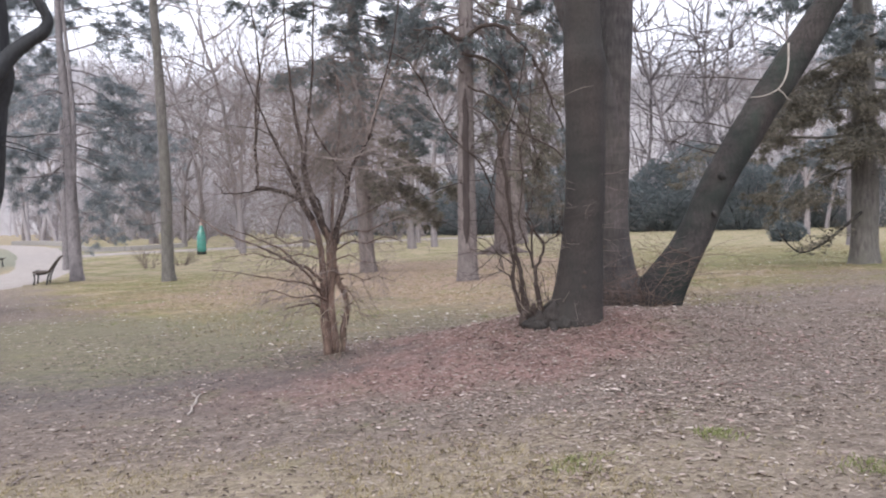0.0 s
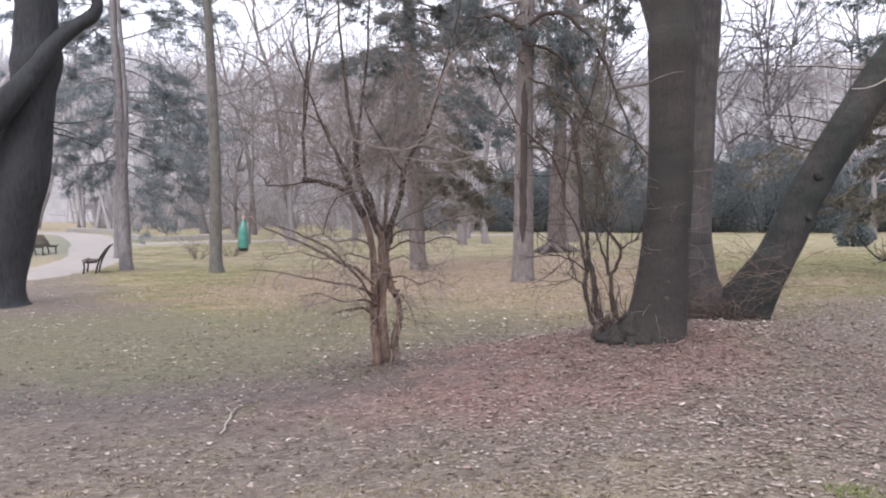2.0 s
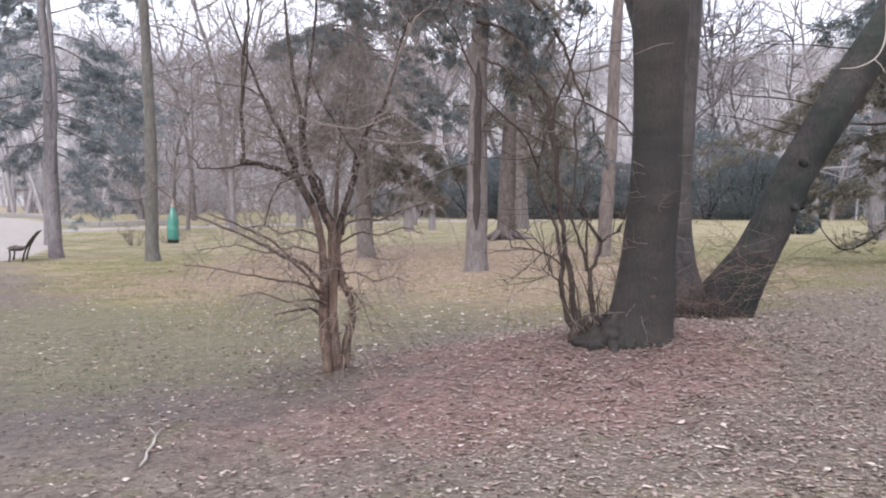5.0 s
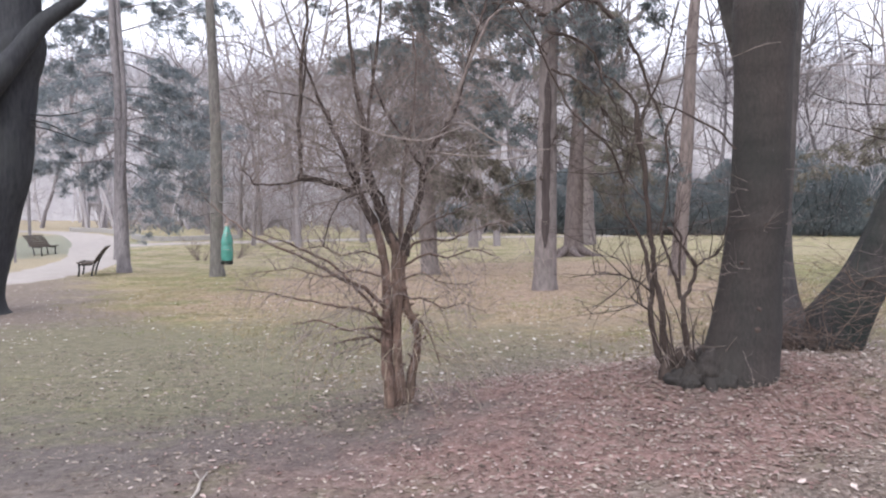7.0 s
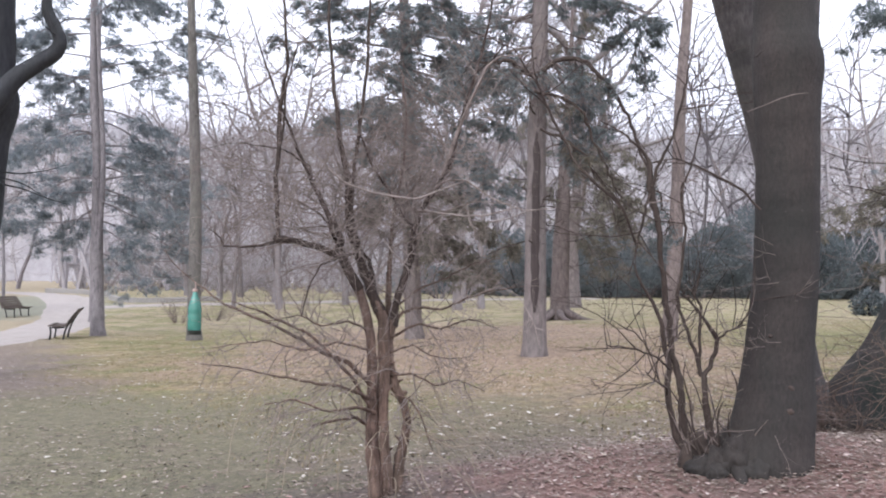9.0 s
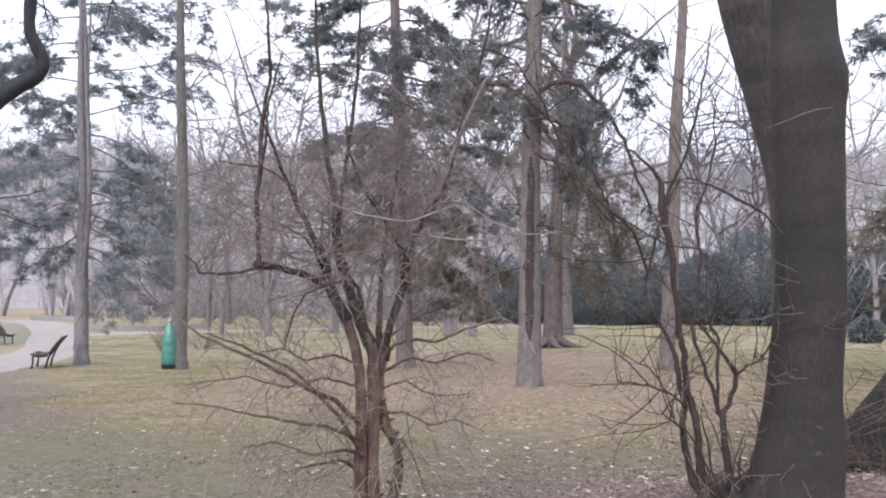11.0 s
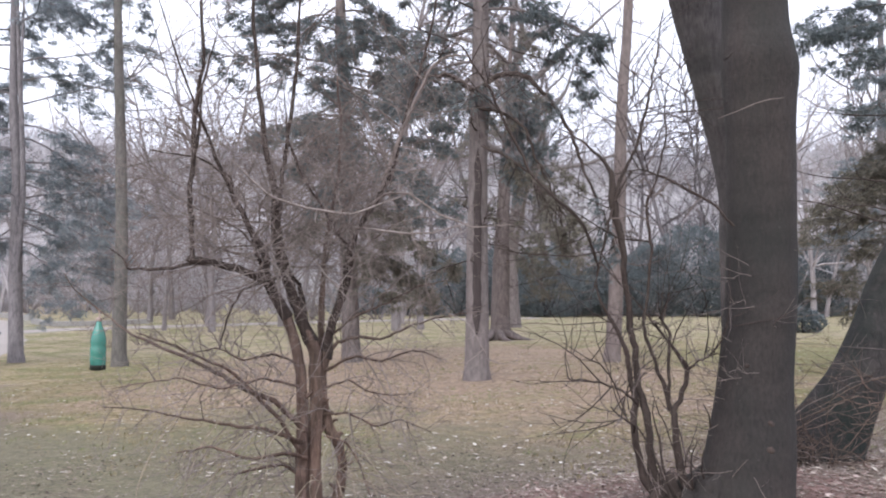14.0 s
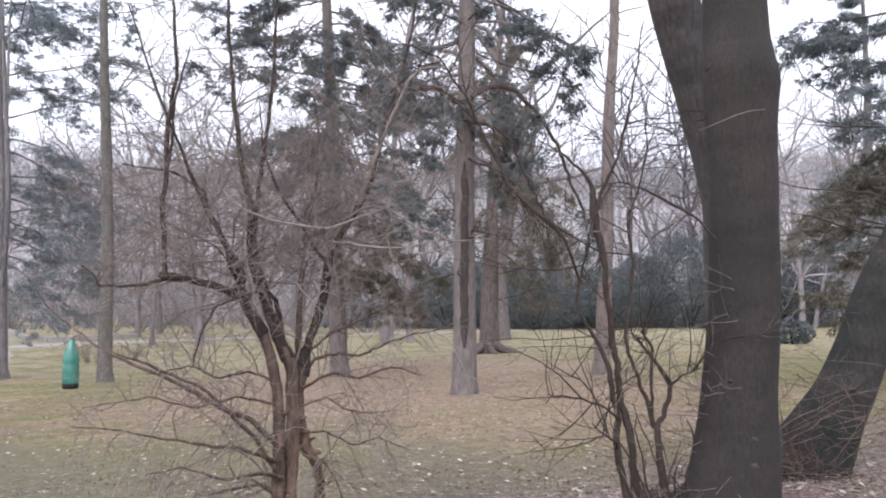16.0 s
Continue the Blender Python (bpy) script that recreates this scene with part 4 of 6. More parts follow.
    for _ in range(34):
        w = rng.random() * 6.283
        at = (-0.1 + 0.13 * math.cos(w), 8.3 + 0.13 * math.sin(w), g + rng.uniform(0.1, 0.7))
        ln = wander(rng, at, (math.cos(w), math.sin(w) - 0.3, rng.uniform(0.1, 0.8)), rng.uniform(0.4, 0.95), 9, 0.1, -0.16)
        S.add(ln, [0.0034 * (1 - 0.08 * k) for k in range(10)], 4, cap=False)
    for x0, y0, z0, x1, z1 in ((-0.46, 8.18, 0.76, -0.72, 0.12), (-0.62, 8.1, 0.80, -0.80, 0.18), (-0.52, 8.35, 0.90, -0.58, 0.16), (-0.80, 8.1, 0.84, -1.02, 0.25), (-0.36, 8.2, 0.72, -0.40, 0.10), (0.02, 8.3, 0.66, 0.42, 0.20), (0.06, 8.3, 0.60, 0.22, 0.14), (0.0, 8.25, 0.50, 0.55, 0.30)):
        mid = (0.55 * x0 + 0.45 * x1, y0 - 0.08, z0 - 0.12)
        pts = spline([(x0, y0, z0, 0.0034), (*mid, 0.0034), (0.15 * x0 + 0.85 * x1, y0 - 0.14, 0.45 * z0 + 0.55 * z1, 0.003), (x1, y0 - 0.16, z1, 0.0018)], 5)
        S.add([p[:3] for p in pts], [p[3] for p in pts], 4, cap=False)
    tagged(S.ob("dry_growth", STRAW, base, "pale dry drooping stalks"), kind="stuff").matrix_parent_inverse = keep


shrub()


def sprouts():
    g = land(1.72, 7.98)
    base = thing("root_sprouts", (1.70, 8.0, g), "thin brown sprouts rising from the foot of a trunk", "sprouts")
    ls = []
    for pts in (
        [(1.76, 7.96, g - 0.08, 0.034), (1.69, 7.98, g + 0.03, 0.027), (1.61, 8.02, 0.46, 0.021), (1.565, 8.04, 0.66, 0.018), (1.55, 8.05, 0.77, 0.017), (1.575, 8.05, 0.86, 0.017), (1.54, 8.05, 0.98, 0.014), (1.515, 8.05, 1.13, 0.012), (1.47, 8.05, 1.25, 0.010), (1.39, 8.05, 1.37, 0.007), (1.34, 8.05, 1.50, 0.004)],
        [(1.78, 7.97, g - 0.08, 0.036), (1.70, 8.0, g + 0.05, 0.028), (1.65, 8.03, 0.51, 0.022), (1.64, 8.04, 0.65, 0.020), (1.625, 8.05, 0.80, 0.020), (1.59, 8.05, 0.92, 0.018), (1.57, 8.05, 1.07, 0.019), (1.55, 8.05, 1.25, 0.018), (1.53, 8.05, 1.46, 0.017), (1.51, 8.05, 1.64, 0.018), (1.485, 8.05, 1.82, 0.018), (1.46, 8.05, 1.95, 0.019), (1.44, 8.05, 2.11, 0.014), (1.38, 8.05, 2.19, 0.009), (1.30, 8.05, 2.26, 0.006), (1.14, 8.05, 2.34, 0.003)],
        [(1.46, 8.05, 1.95, 0.010), (1.50, 8.04, 2.07, 0.009), (1.56, 8.03, 2.23, 0.008), (1.60, 8.02, 2.38, 0.007), (1.65, 8.0, 2.57, 0.006), (1.73, 8.0, 3.0, 0.003)],
        [(1.45, 8.05, 1.91, 0.008), (1.42, 8.05, 1.82, 0.007), (1.39, 8.05, 1.70, 0.006), (1.37, 8.05, 1.58, 0.004), (1.33, 8.05, 1.42, 0.003)],
        [(1.86, 7.93, g - 0.08, 0.036), (1.81, 7.95, g + 0.08, 0.026), (1.78, 7.98, 0.57, 0.020), (1.75, 8.0, 0.74, 0.017), (1.745, 8.0, 0.82, 0.016), (1.79, 8.0, 0.88, 0.013), (1.83, 8.0, 0.98, 0.012), (1.84, 8.0, 1.04, 0.012), (1.785, 8.0, 1.12, 0.010), (1.73, 8.0, 1.22, 0.008), (1.67, 8.0, 1.31, 0.005)],
        [(1.84, 8.0, 1.04, 0.009), (1.90, 7.99, 1.09, 0.007), (1.99, 7.97, 1.13, 0.004)],
        [(1.745, 8.0, 0.82, 0.013), (1.71, 8.02, 0.98, 0.011), (1.66, 8.04, 1.10, 0.010), (1.63, 8.05, 1.22, 0.010), (1.625, 8.05, 1.34, 0.009), (1.66, 8.05, 1.52, 0.009), (1.66, 8.05, 1.71, 0.008), (1.65, 8.05, 1.95, 0.007), (1.69, 8.05, 2.04, 0.006), (1.74, 8.05, 2.26, 0.005), (1.76, 8.05, 2.6, 0.003)],
        [(1.735, 8.0, 0.83, 0.010), (1.72, 7.98, 1.04, 0.009), (1.73, 7.98, 1.22, 0.008), (1.69, 7.98, 1.28, 0.006), (1.65, 7.98, 1.33, 0.003)],
        [(1.55, 7.98, 0.86, 0.008), (1.49, 7.85, 0.91, 0.007), (1.41, 7.8, 0.95, 0.006), (1.25, 7.8, 1.0, 0.005), (1.11, 7.8, 1.02, 0.003)],
        [(1.52, 7.95, 0.72, 0.009), (1.47, 7.82, 0.77, 0.007), (1.41, 7.8, 0.81, 0.005), (1.34, 7.8, 0.87, 0.003)],
        [(1.37, 8.05, 1.58, 0.007), (1.24, 7.9, 1.80, 0.008), (1.10, 7.9, 1.92, 0.008), (0.95, 7.9, 2.09, 0.008), (0.83, 7.9, 2.33, 0.007), (0.74, 7.9, 2.52, 0.006), (0.60, 7.95, 2.74, 0.004), (0.35, 8.0, 2.86, 0.003)],
        [(2.02, 7.8, 1.80, 0.007), (1.91, 7.8, 1.90, 0.007), (1.79, 7.8, 1.97, 0.007), (1.64, 7.8, 2.06, 0.006), (1.52, 7.8, 2.09, 0.004), (1.38, 7.8, 2.06, 0.003)]):
        ls.append(stem("sprout", base, pts, BARK_LIMB, 10, 6, rough=0.42, kink=1.5))
    rng = random.Random(31)
    for _ in range(11):
        x, y = rng.gauss(1.83, 0.09), rng.gauss(7.93, 0.05)
        ln = wander(rng, (x, y, land(x, y) - 0.06), (rng.gauss(-0.3, 0.4), rng.gauss(-0.2, 0.3), 0.9), rng.uniform(0.12, 0.24), 5, 0.14, 0.0)
        N = Tubes()
        N.add(ln, [0.072, 0.066, 0.054, 0.042, 0.032, 0.018], 9, 0.45, rng.random() * 9)
        N.ob("root_stub", BARK_LIMB, base, "dark knotty stub at the trunk's foot").matrix_parent_inverse = Matrix.Translation(base.location).inverted()
    for _ in range(9):
        x, y = rng.uniform(1.62, 1.98), rng.uniform(7.82, 8.05)
        ln = wander(rng, (x, y, land(x, y) - 0.05), (rng.gauss(-0.15, 0.25), rng.gauss(0, 0.2), 1), rng.uniform(0.4, 0.85), 9, 0.17, 0.04)
        N = Tubes()
        r = rng.uniform(0.006, 0.011)
        N.add(ln, [r * (1 - 0.085 * k) for k in range(10)], 7, 0.4, rng.random() * 9)
        sprout(N, rng, ln, 0.003, 0, 4, 0.2, 0.7)
        N.ob("sprout", BARK_LIMB, base).matrix_parent_inverse = Matrix.Translation(base.location).inverted()
    T = Tubes()
    for ln in ls:
        sprout(T, rng, ln, 0.0046, 1, 7, 0.30, 0.74, 4, 0.0, 0.15, 0.2)
    for _ in range(16):
        x = rng.uniform(1.6, 2.0)
        ln = wander(rng, (x, rng.uniform(7.85, 8.05), land(x, 8) - 0.02), (rng.gauss(0, 0.4), rng.gauss(0, 0.3), 1), rng.uniform(0.2, 0.6), 6, 0.13, 0.0)
        T.add(ln, [0.006 * (1 - 0.12 * k) for k in range(7)], 4, cap=False)
    tagged(T.ob("shoot_growth", BARK_TWIG, base), kind="stuff").matrix_parent_inverse = Matrix.Translation(base.location).inverted()
    D = Tubes()
    for ln in ls:
        sprout(D, rng, ln[len(ln) // 2:], 0.0048, 2, 7, 0.75, 0.62, 4, 0.02, 0.1, 0.14, 0.6)
    tagged(D.ob("twig_growth", BARK_LIMB, base, "dark fine crooked twigs"), kind="stuff").matrix_parent_inverse = Matrix.Translation(base.location).inverted()


sprouts()


def lathe(bm, profile, sides=20):
    rings = []
    for r, z in profile:
        rings.append([bm.verts.new((r * math.cos(6.28318 * k / sides), r * math.sin(6.28318 * k / sides), z)) for k in range(sides)])
    for a, b in zip(rings, rings[1:]):
        for k in range(sides):
            bm.faces.new((a[k], a[(k + 1) % sides], b[(k + 1) % sides], b[k]))
    bm.faces.new(list(reversed(rings[0])))
    bm.faces.new(rings[-1])
    for f in bm.faces:
        f.smooth = True


def bottle_feeder():
    base = thing("bottle_feeder", (-1.419, 8.833, 0.99), "green plastic bottle bird feeder hanging from a shrub branch", "bird feeder")
    bm = bmesh.new()
    lathe(bm, [(0.036, 0.028), (0.044, 0.036), (0.046, 0.06), (0.045, 0.10), (0.0455, 0.13), (0.041, 0.142), (0.0455, 0.154), (0.045, 0.172), (0.043, 0.185), (0.036, 0.215), (0.026, 0.245), (0.017, 0.268), (0.0145, 0.29)])
    part("bottle", bm, BOTTLE, base)
    bm = bmesh.new()
    lathe(bm, [(0.034, 0.0), (0.044, 0.004), (0.046, 0.022), (0.047, 0.030), (0.040, 0.030)])
    part("seed_tray", bm, SEEDS, base, "dark seed tray under the bottle")
    bm = bmesh.new()
    lathe(bm, [(0.0165, 0.287), (0.0175, 0.290), (0.0175, 0.304), (0.014, 0.307)])
    part("cap", bm, CORD, base, "pinkish bottle cap")
    T = Tubes()
    T.add([(0, 0, 0.305), (0.004, 0, 0.325), (0.0, 0, 0.352)], [0.005, 0.004, 0.004], 6)
    T.ob("cord", CORD, base)


bottle_feeder()


def fallen_stick():
    T = Tubes()
    z = lambda x, y: land(x, y) + 0.02
    pts = [(-1.115, 6.34), (-1.113, 6.49), (-1.14, 6.62), (-1.14, 6.80), (-1.168, 6.97), (-1.168, 7.14)]
    T.add([(x, y, z(x, y)) for x, y in pts], [0.005, 0.009, 0.007, 0.010, 0.007, 0.004], 7, 0.35)
    T.add([(-1.18, 7.0, z(-1.18, 7) + 0.01), (-1.23, 7.08, z(-1.2, 7) + 0.03)], [0.005, 0.003], 6)
    tagged(T.ob("fallen_stick", DEAD_STICK), "bleached fallen stick lying on bare soil", "stick")


fallen_stick()


def fallen_twigs():
    """Thin dark twigs lying here and there on the leaves."""
    rng = random.Random(58)
    spots = [(-1.75, 5.0, 0.3), (3.9, 7.6, 0.35), (4.6, 8.2, 0.4), (1.0, 6.2, 0.25), (0.9, 7.6, 0.3)]
    spots += [(rng.uniform(-3.2, 6.0), rng.uniform(4.6, 10.5), rng.uniform(0.10, 0.28)) for _ in range(12)]
    for x, y, size in spots:
        a = rng.random() * 6.283
        T = Tubes()
        pts = []
        for q in range(6):
            d = size * (q / 5 - 0.5)
            px = x + d * math.cos(a) + rng.gauss(0, 0.05 * size)
            py = y + d * math.sin(a) + rng.gauss(0, 0.05 * size)
            pts.append((px, py, land(px, py) + lumps(px, py) + 0.009 + abs(rng.gauss(0, 0.004))))
        r = 0.0025 + 0.003 * size
        T.add(pts, [r, r * 0.95, r * 0.9, r * 0.8, r * 0.65, r * 0.4], 6, 0.2, x)
        ob = T.ob("fallen_twig", BARK_TWIG if rng.random() < 0.6 else PALE_TWIG)
        tagged(ob, "thin bare twig lying on dead leaves", "twig", "fallen twigs on the ground")


fallen_twigs()


# ---- trees of the park ----
def rise_line(x, y, lean, height, r0, wobble, rng, r1=0.05):
    """A trunk's line from the ground up, lean = how far its top is off to the side."""
    g = land(x, y)
    pts = [(x, y, g - 0.2, r0 * 1.32), (x, y, g + 0.12, r0 * 1.14), (x + lean[0] * 0.05, y + lean[1] * 0.05, g + 0.6, r0)]
    for k in range(1, 7):
        u = k / 6
        pts.append((x + lean[0] * u + rng.gauss(0, wobble), y + lean[1] * u + rng.gauss(0, wobble), g + 0.6 + (height - 0.6) * u, r0 * (1 - u) + r1 * u))
    return spline(pts, 4)


def needle_faces(rs, tufts, size, blades, wide=0.075):
    """Tufts of needles: thin blades that spread from points along their ways."""
    at = np.array([t[0] for t in tufts], float)
    way = np.array([t[1] for t in tufts], float)
    way /= np.linalg.norm(way, axis=1, keepdims=True) + 1e-9
    at, way = np.repeat(at, blades, 0), np.repeat(way, blades, 0)
    n = len(at)
    d = way * 0.8 + rs.normal(size=(n, 3)) * (0.6, 0.6, 0.4)
    d /= np.linalg.norm(d, axis=1, keepdims=True) + 1e-9
    L = (size * rs.uniform(0.6, 1.4, n))[:, None]
    s = np.cross(d, rs.normal(size=(n, 3)))
    s *= size * wide / (np.linalg.norm(s, axis=1, keepdims=True) + 1e-9)
    v = np.stack([at, at + d * L * 0.45 + s, at + d * L, at + d * L * 0.45 - s], 1).reshape(-1, 3)
    return v.tolist(), np.arange(4 * n).reshape(n, 4).tolist()


def conifer(x, y, lean, height, r0, start, reach, droop, boughs, tufts, size, seed, mat, leaf, label, sides=(0, 6.283), dead=0, dead_mat=None, name="conifer", top_bias=1.0, ends=0.3, plume=0.32, dead_reach=1.9, arms=(), under=None, under_top=0.0, blades=9, wide=0.075):
    """A conifer. arms: boughs of known place (height, heading, length, droop), beside those strewn along the trunk; under: the needles below a height."""
    rng, rs = random.Random(seed), np.random.RandomState(seed)
    g = land(x, y)
    base = thing(name, (x, y, g), label, "tree")
    keep = Matrix.Translation(base.location).inverted()
    line = rise_line(x, y, lean, height, r0, 0.03, rng, 0.04)
    T = Tubes()
    T.add([p[:3] for p in line], [p[3] for p in line], 18, 0.10, seed)
    T.ob("trunk", mat, base).matrix_parent_inverse = keep

    def on_trunk(z):
        for a, b in zip(line, line[1:]):
            if a[2] <= z <= b[2]:
                u = (z - a[2]) / max(1e-6, b[2] - a[2])
                return Vector(a[:3]).lerp(Vector(b[:3]), u)
        return Vector(line[-1][:3])
    for k in range(dead):
        z = g + 1.8 + start * rng.random()
        a = rng.random() * 6.283
        D = Tubes()
        ln = wander(rng, on_trunk(z), (math.cos(a), math.sin(a), rng.uniform(-0.2, 0.25)), rng.uniform(0.5, dead_reach), 6, 0.1, -0.02)
        D.add(ln, [0.018 * (1 - 0.13 * q) for q in range(7)], 4, cap=False)
        sprout(D, rng, ln, 0.008, 0, 5, 0.6, 0.6)
        D.ob("dead_branch", dead_mat or mat, base).matrix_parent_inverse = keep
    todo = [(g + z, a, L, d) for z, a, L, d in arms]
    for k in range(boughs):
        u = ((k + rng.random()) / boughs) ** top_bias
        todo.append((g + start + (height - start) * u, sides[0] + (sides[1] - sides[0]) * rng.random(), reach * (1.05 - 0.65 * u) * (0.6 + 0.6 * rng.random()), droop))
    for z, a, L, fall in todo:
        B, S = Tubes(), Tubes()
        ln = wander(rng, on_trunk(z), (math.cos(a), math.sin(a), 0.25 - fall * 0.3), L, 9, 0.10, -fall * 0.10)
        B.add(ln, [0.035 * (1 - 0.095 * q) for q in range(10)], 5, cap=False)
        subs = [ln]
        for _ in range(int(6 + L * 2.6)):
            i = rng.randint(2, 8)
            d = (ln[i] - ln[i - 1]).normalized()
            s = Vector((-d.y, d.x, 0)).normalized() * rng.choice((-1, 1))
            sub = wander(rng, ln[i], d * 0.6 + s * 0.8 + Vector((0, 0, -0.15 * fall)), L * plume * (0.6 + 0.7 * rng.random()), 5, 0.14, -fall * 0.16)
            S.add(sub, [0.011 * (1 - 0.15 * q) for q in range(6)], 3, cap=False)
            subs.append(sub)
        spots = []
        for sub in subs:
            # needles sit in loose flat clumps with gaps between them
            for _ in range(max(2, int(0.34 * tufts * (len(sub) / 10) * (1.0 if sub is not ln else 0.7)))):
                uu = rng.uniform(ends, 1.0) * (len(sub) - 1)
                i = min(len(sub) - 2, int(uu))
                mid = sub[i].lerp(sub[i + 1], uu - i)
                way = (sub[i + 1] - sub[i]).normalized() + Vector((0, 0, -0.15 * fall))
                wide_clump = rng.uniform(0.5, 1.0) * size
                for _ in range(6):
                    spots.append((mid + Vector((rng.gauss(0, wide_clump * 0.55), rng.gauss(0, wide_clump * 0.55), rng.gauss(0, wide_clump * 0.26))), way))
        v, f = needle_faces(rs, spots, size * 0.7, blades, wide)
        bough = B.ob("bough", mat, base)
        bough.matrix_parent_inverse = keep
        count, shift = len(f), len(v)
        spray = mesh_ob("needle_spray", v + S.v, f + [tuple(shift + q for q in face) for face in S.f], under if under and z - g < under_top else leaf, bough, flat=True)
        spray.data.materials.append(mat)
        spray.data.polygons.foreach_set("material_index", [0] * count + [1] * len(S.f))
        tagged(spray, kind="stuff")
    return base


W, E = math.pi, 0.0
path_pine = conifer(-10.0, 32.6, (-0.6, 0.2), 16, 0.23, 6.5, 3.8, 0.6, 12, 18, 0.28, 41, BARK_PINE, NEEDLES_HAZED, "grey-barked pine with dark drooping boughs beside the path", dead=16, plume=0.36, dead_reach=3.0, blades=7, wide=0.06,
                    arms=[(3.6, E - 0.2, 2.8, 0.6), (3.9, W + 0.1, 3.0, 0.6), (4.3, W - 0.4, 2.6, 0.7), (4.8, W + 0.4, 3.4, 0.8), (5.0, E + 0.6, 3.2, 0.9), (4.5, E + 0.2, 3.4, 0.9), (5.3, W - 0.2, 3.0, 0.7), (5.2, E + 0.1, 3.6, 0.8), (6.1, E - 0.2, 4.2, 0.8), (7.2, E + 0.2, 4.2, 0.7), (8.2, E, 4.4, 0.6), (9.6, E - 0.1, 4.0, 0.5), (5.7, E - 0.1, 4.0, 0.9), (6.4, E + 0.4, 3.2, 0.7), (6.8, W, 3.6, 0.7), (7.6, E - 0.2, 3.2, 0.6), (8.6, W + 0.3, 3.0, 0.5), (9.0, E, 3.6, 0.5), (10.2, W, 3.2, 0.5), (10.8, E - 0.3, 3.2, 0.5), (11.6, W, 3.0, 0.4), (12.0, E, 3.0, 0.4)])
conifer(-13.4, 42.0, (0.0, 0.2), 16, 0.14, 3.2, 3.6, 0.7, 15, 9, 0.36, 42, BARK_PINE, NEEDLES_HAZED, "slender grey pine behind a larger one", plume=0.36, blades=7, wide=0.06)
conifer(-5.98, 28.9, (-0.45, 0.1), 18, 0.20, 10.2, 3.2, 0.6, 9, 8, 0.24, 43, BARK_MOSS, NEEDLES_HAZED, "tall straight greenish-barked pine with a long bare trunk", dead=30, dead_reach=4.2)
conifer(0.44, 26.1, (-0.75, 0.2), 17, 0.235, 4.4, 3.8, 0.8, 40, 15, 0.22, 44, BARK_RED, NEEDLES, "reddish-barked spruce with hanging dark boughs", dead=16, plume=0.30, under=NEEDLES_OLIVE, under_top=4.4,
        arms=[(2.7, E - 0.7, 2.2, 1.0), (3.0, E + 0.4, 2.6, 1.1), (3.3, E - 1.2, 2.2, 1.2), (3.4, E, 3.0, 1.1), (3.6, E - 0.3, 3.2, 1.0), (4.2, E - 0.9, 2.8, 1.0), (4.0, W + 0.6, 2.4, 1.0), (5.2, E - 0.2, 3.4, 0.8), (5.8, E + 0.3, 3.0, 0.7), (6.2, E - 0.6, 3.6, 0.7), (6.4, W + 0.3, 2.6, 0.7), (7.2, E, 3.4, 0.6), (7.8, W, 3.9, 0.5), (8.2, E - 0.3, 3.0, 0.6), (8.6, W + 0.4, 2.8, 0.5), (9.2, E, 3.0, 0.5), (9.8, W, 3.2, 0.5)])
conifer(2.56, 19.3, (0.15, 0.2), 17, 0.215, 7.4, 3.2, 0.9, 24, 13, 0.20, 45, BARK_RED, NEEDLES, "tall grey pine with a long dark bark wound", dead=30, dead_mat=BARK_LIMB, dead_reach=2.6, plume=0.30,
        arms=[(5.75, E - 0.2, 2.3, 1.9), (5.9, E + 0.25, 2.5, 1.7), (6.3, E + 0.6, 2.4, 1.2), (5.6, W - 0.2, 1.5, 0.9), (5.9, W + 0.3, 1.7, 0.8), (6.6, W, 2.0, 0.7), (6.9, E - 0.3, 2.6, 0.9), (7.4, E, 2.8, 0.8), (7.2, W + 0.2, 2.2, 0.7)])
conifer(6.1, 22.3, (0.9, 0.1), 15, 0.175, 10.5, 2.6, 0.8, 10, 6, 0.2, 46, BARK_ORANGE, NEEDLES, "slim pinkish pine with a bare trunk on the lawn", dead=22, dead_reach=2.6)
conifer(6.0, 35.0, (0.5, 0.2), 12, 0.36, 8.0, 3.0, 1.0, 5, 5, 0.24, 47, BARK_OLD, NEEDLES_OLIVE, "old reddish conifer with buttressed foot and hanging boughs", dead=26, dead_mat=BARK_LIMB, dead_reach=3.2, plume=0.30, blades=8, wide=0.06,
        arms=[(3.4, E - 0.7, 2.4, 1.2), (3.9, E + 0.2, 3.2, 1.3), (4.4, E - 0.3, 3.6, 1.4), (4.9, E - 1.0, 3.0, 1.3), (5.5, E - 0.2, 4.2, 1.5), (6.2, E, 4.4, 1.4), (6.5, E - 0.9, 3.2, 1.3), (6.9, E - 0.3, 3.8, 1.4), (7.2, E + 0.3, 3.2, 1.2), (6.6, W, 2.6, 1.2), (5.4, W + 0.6, 2.2, 1.2)])
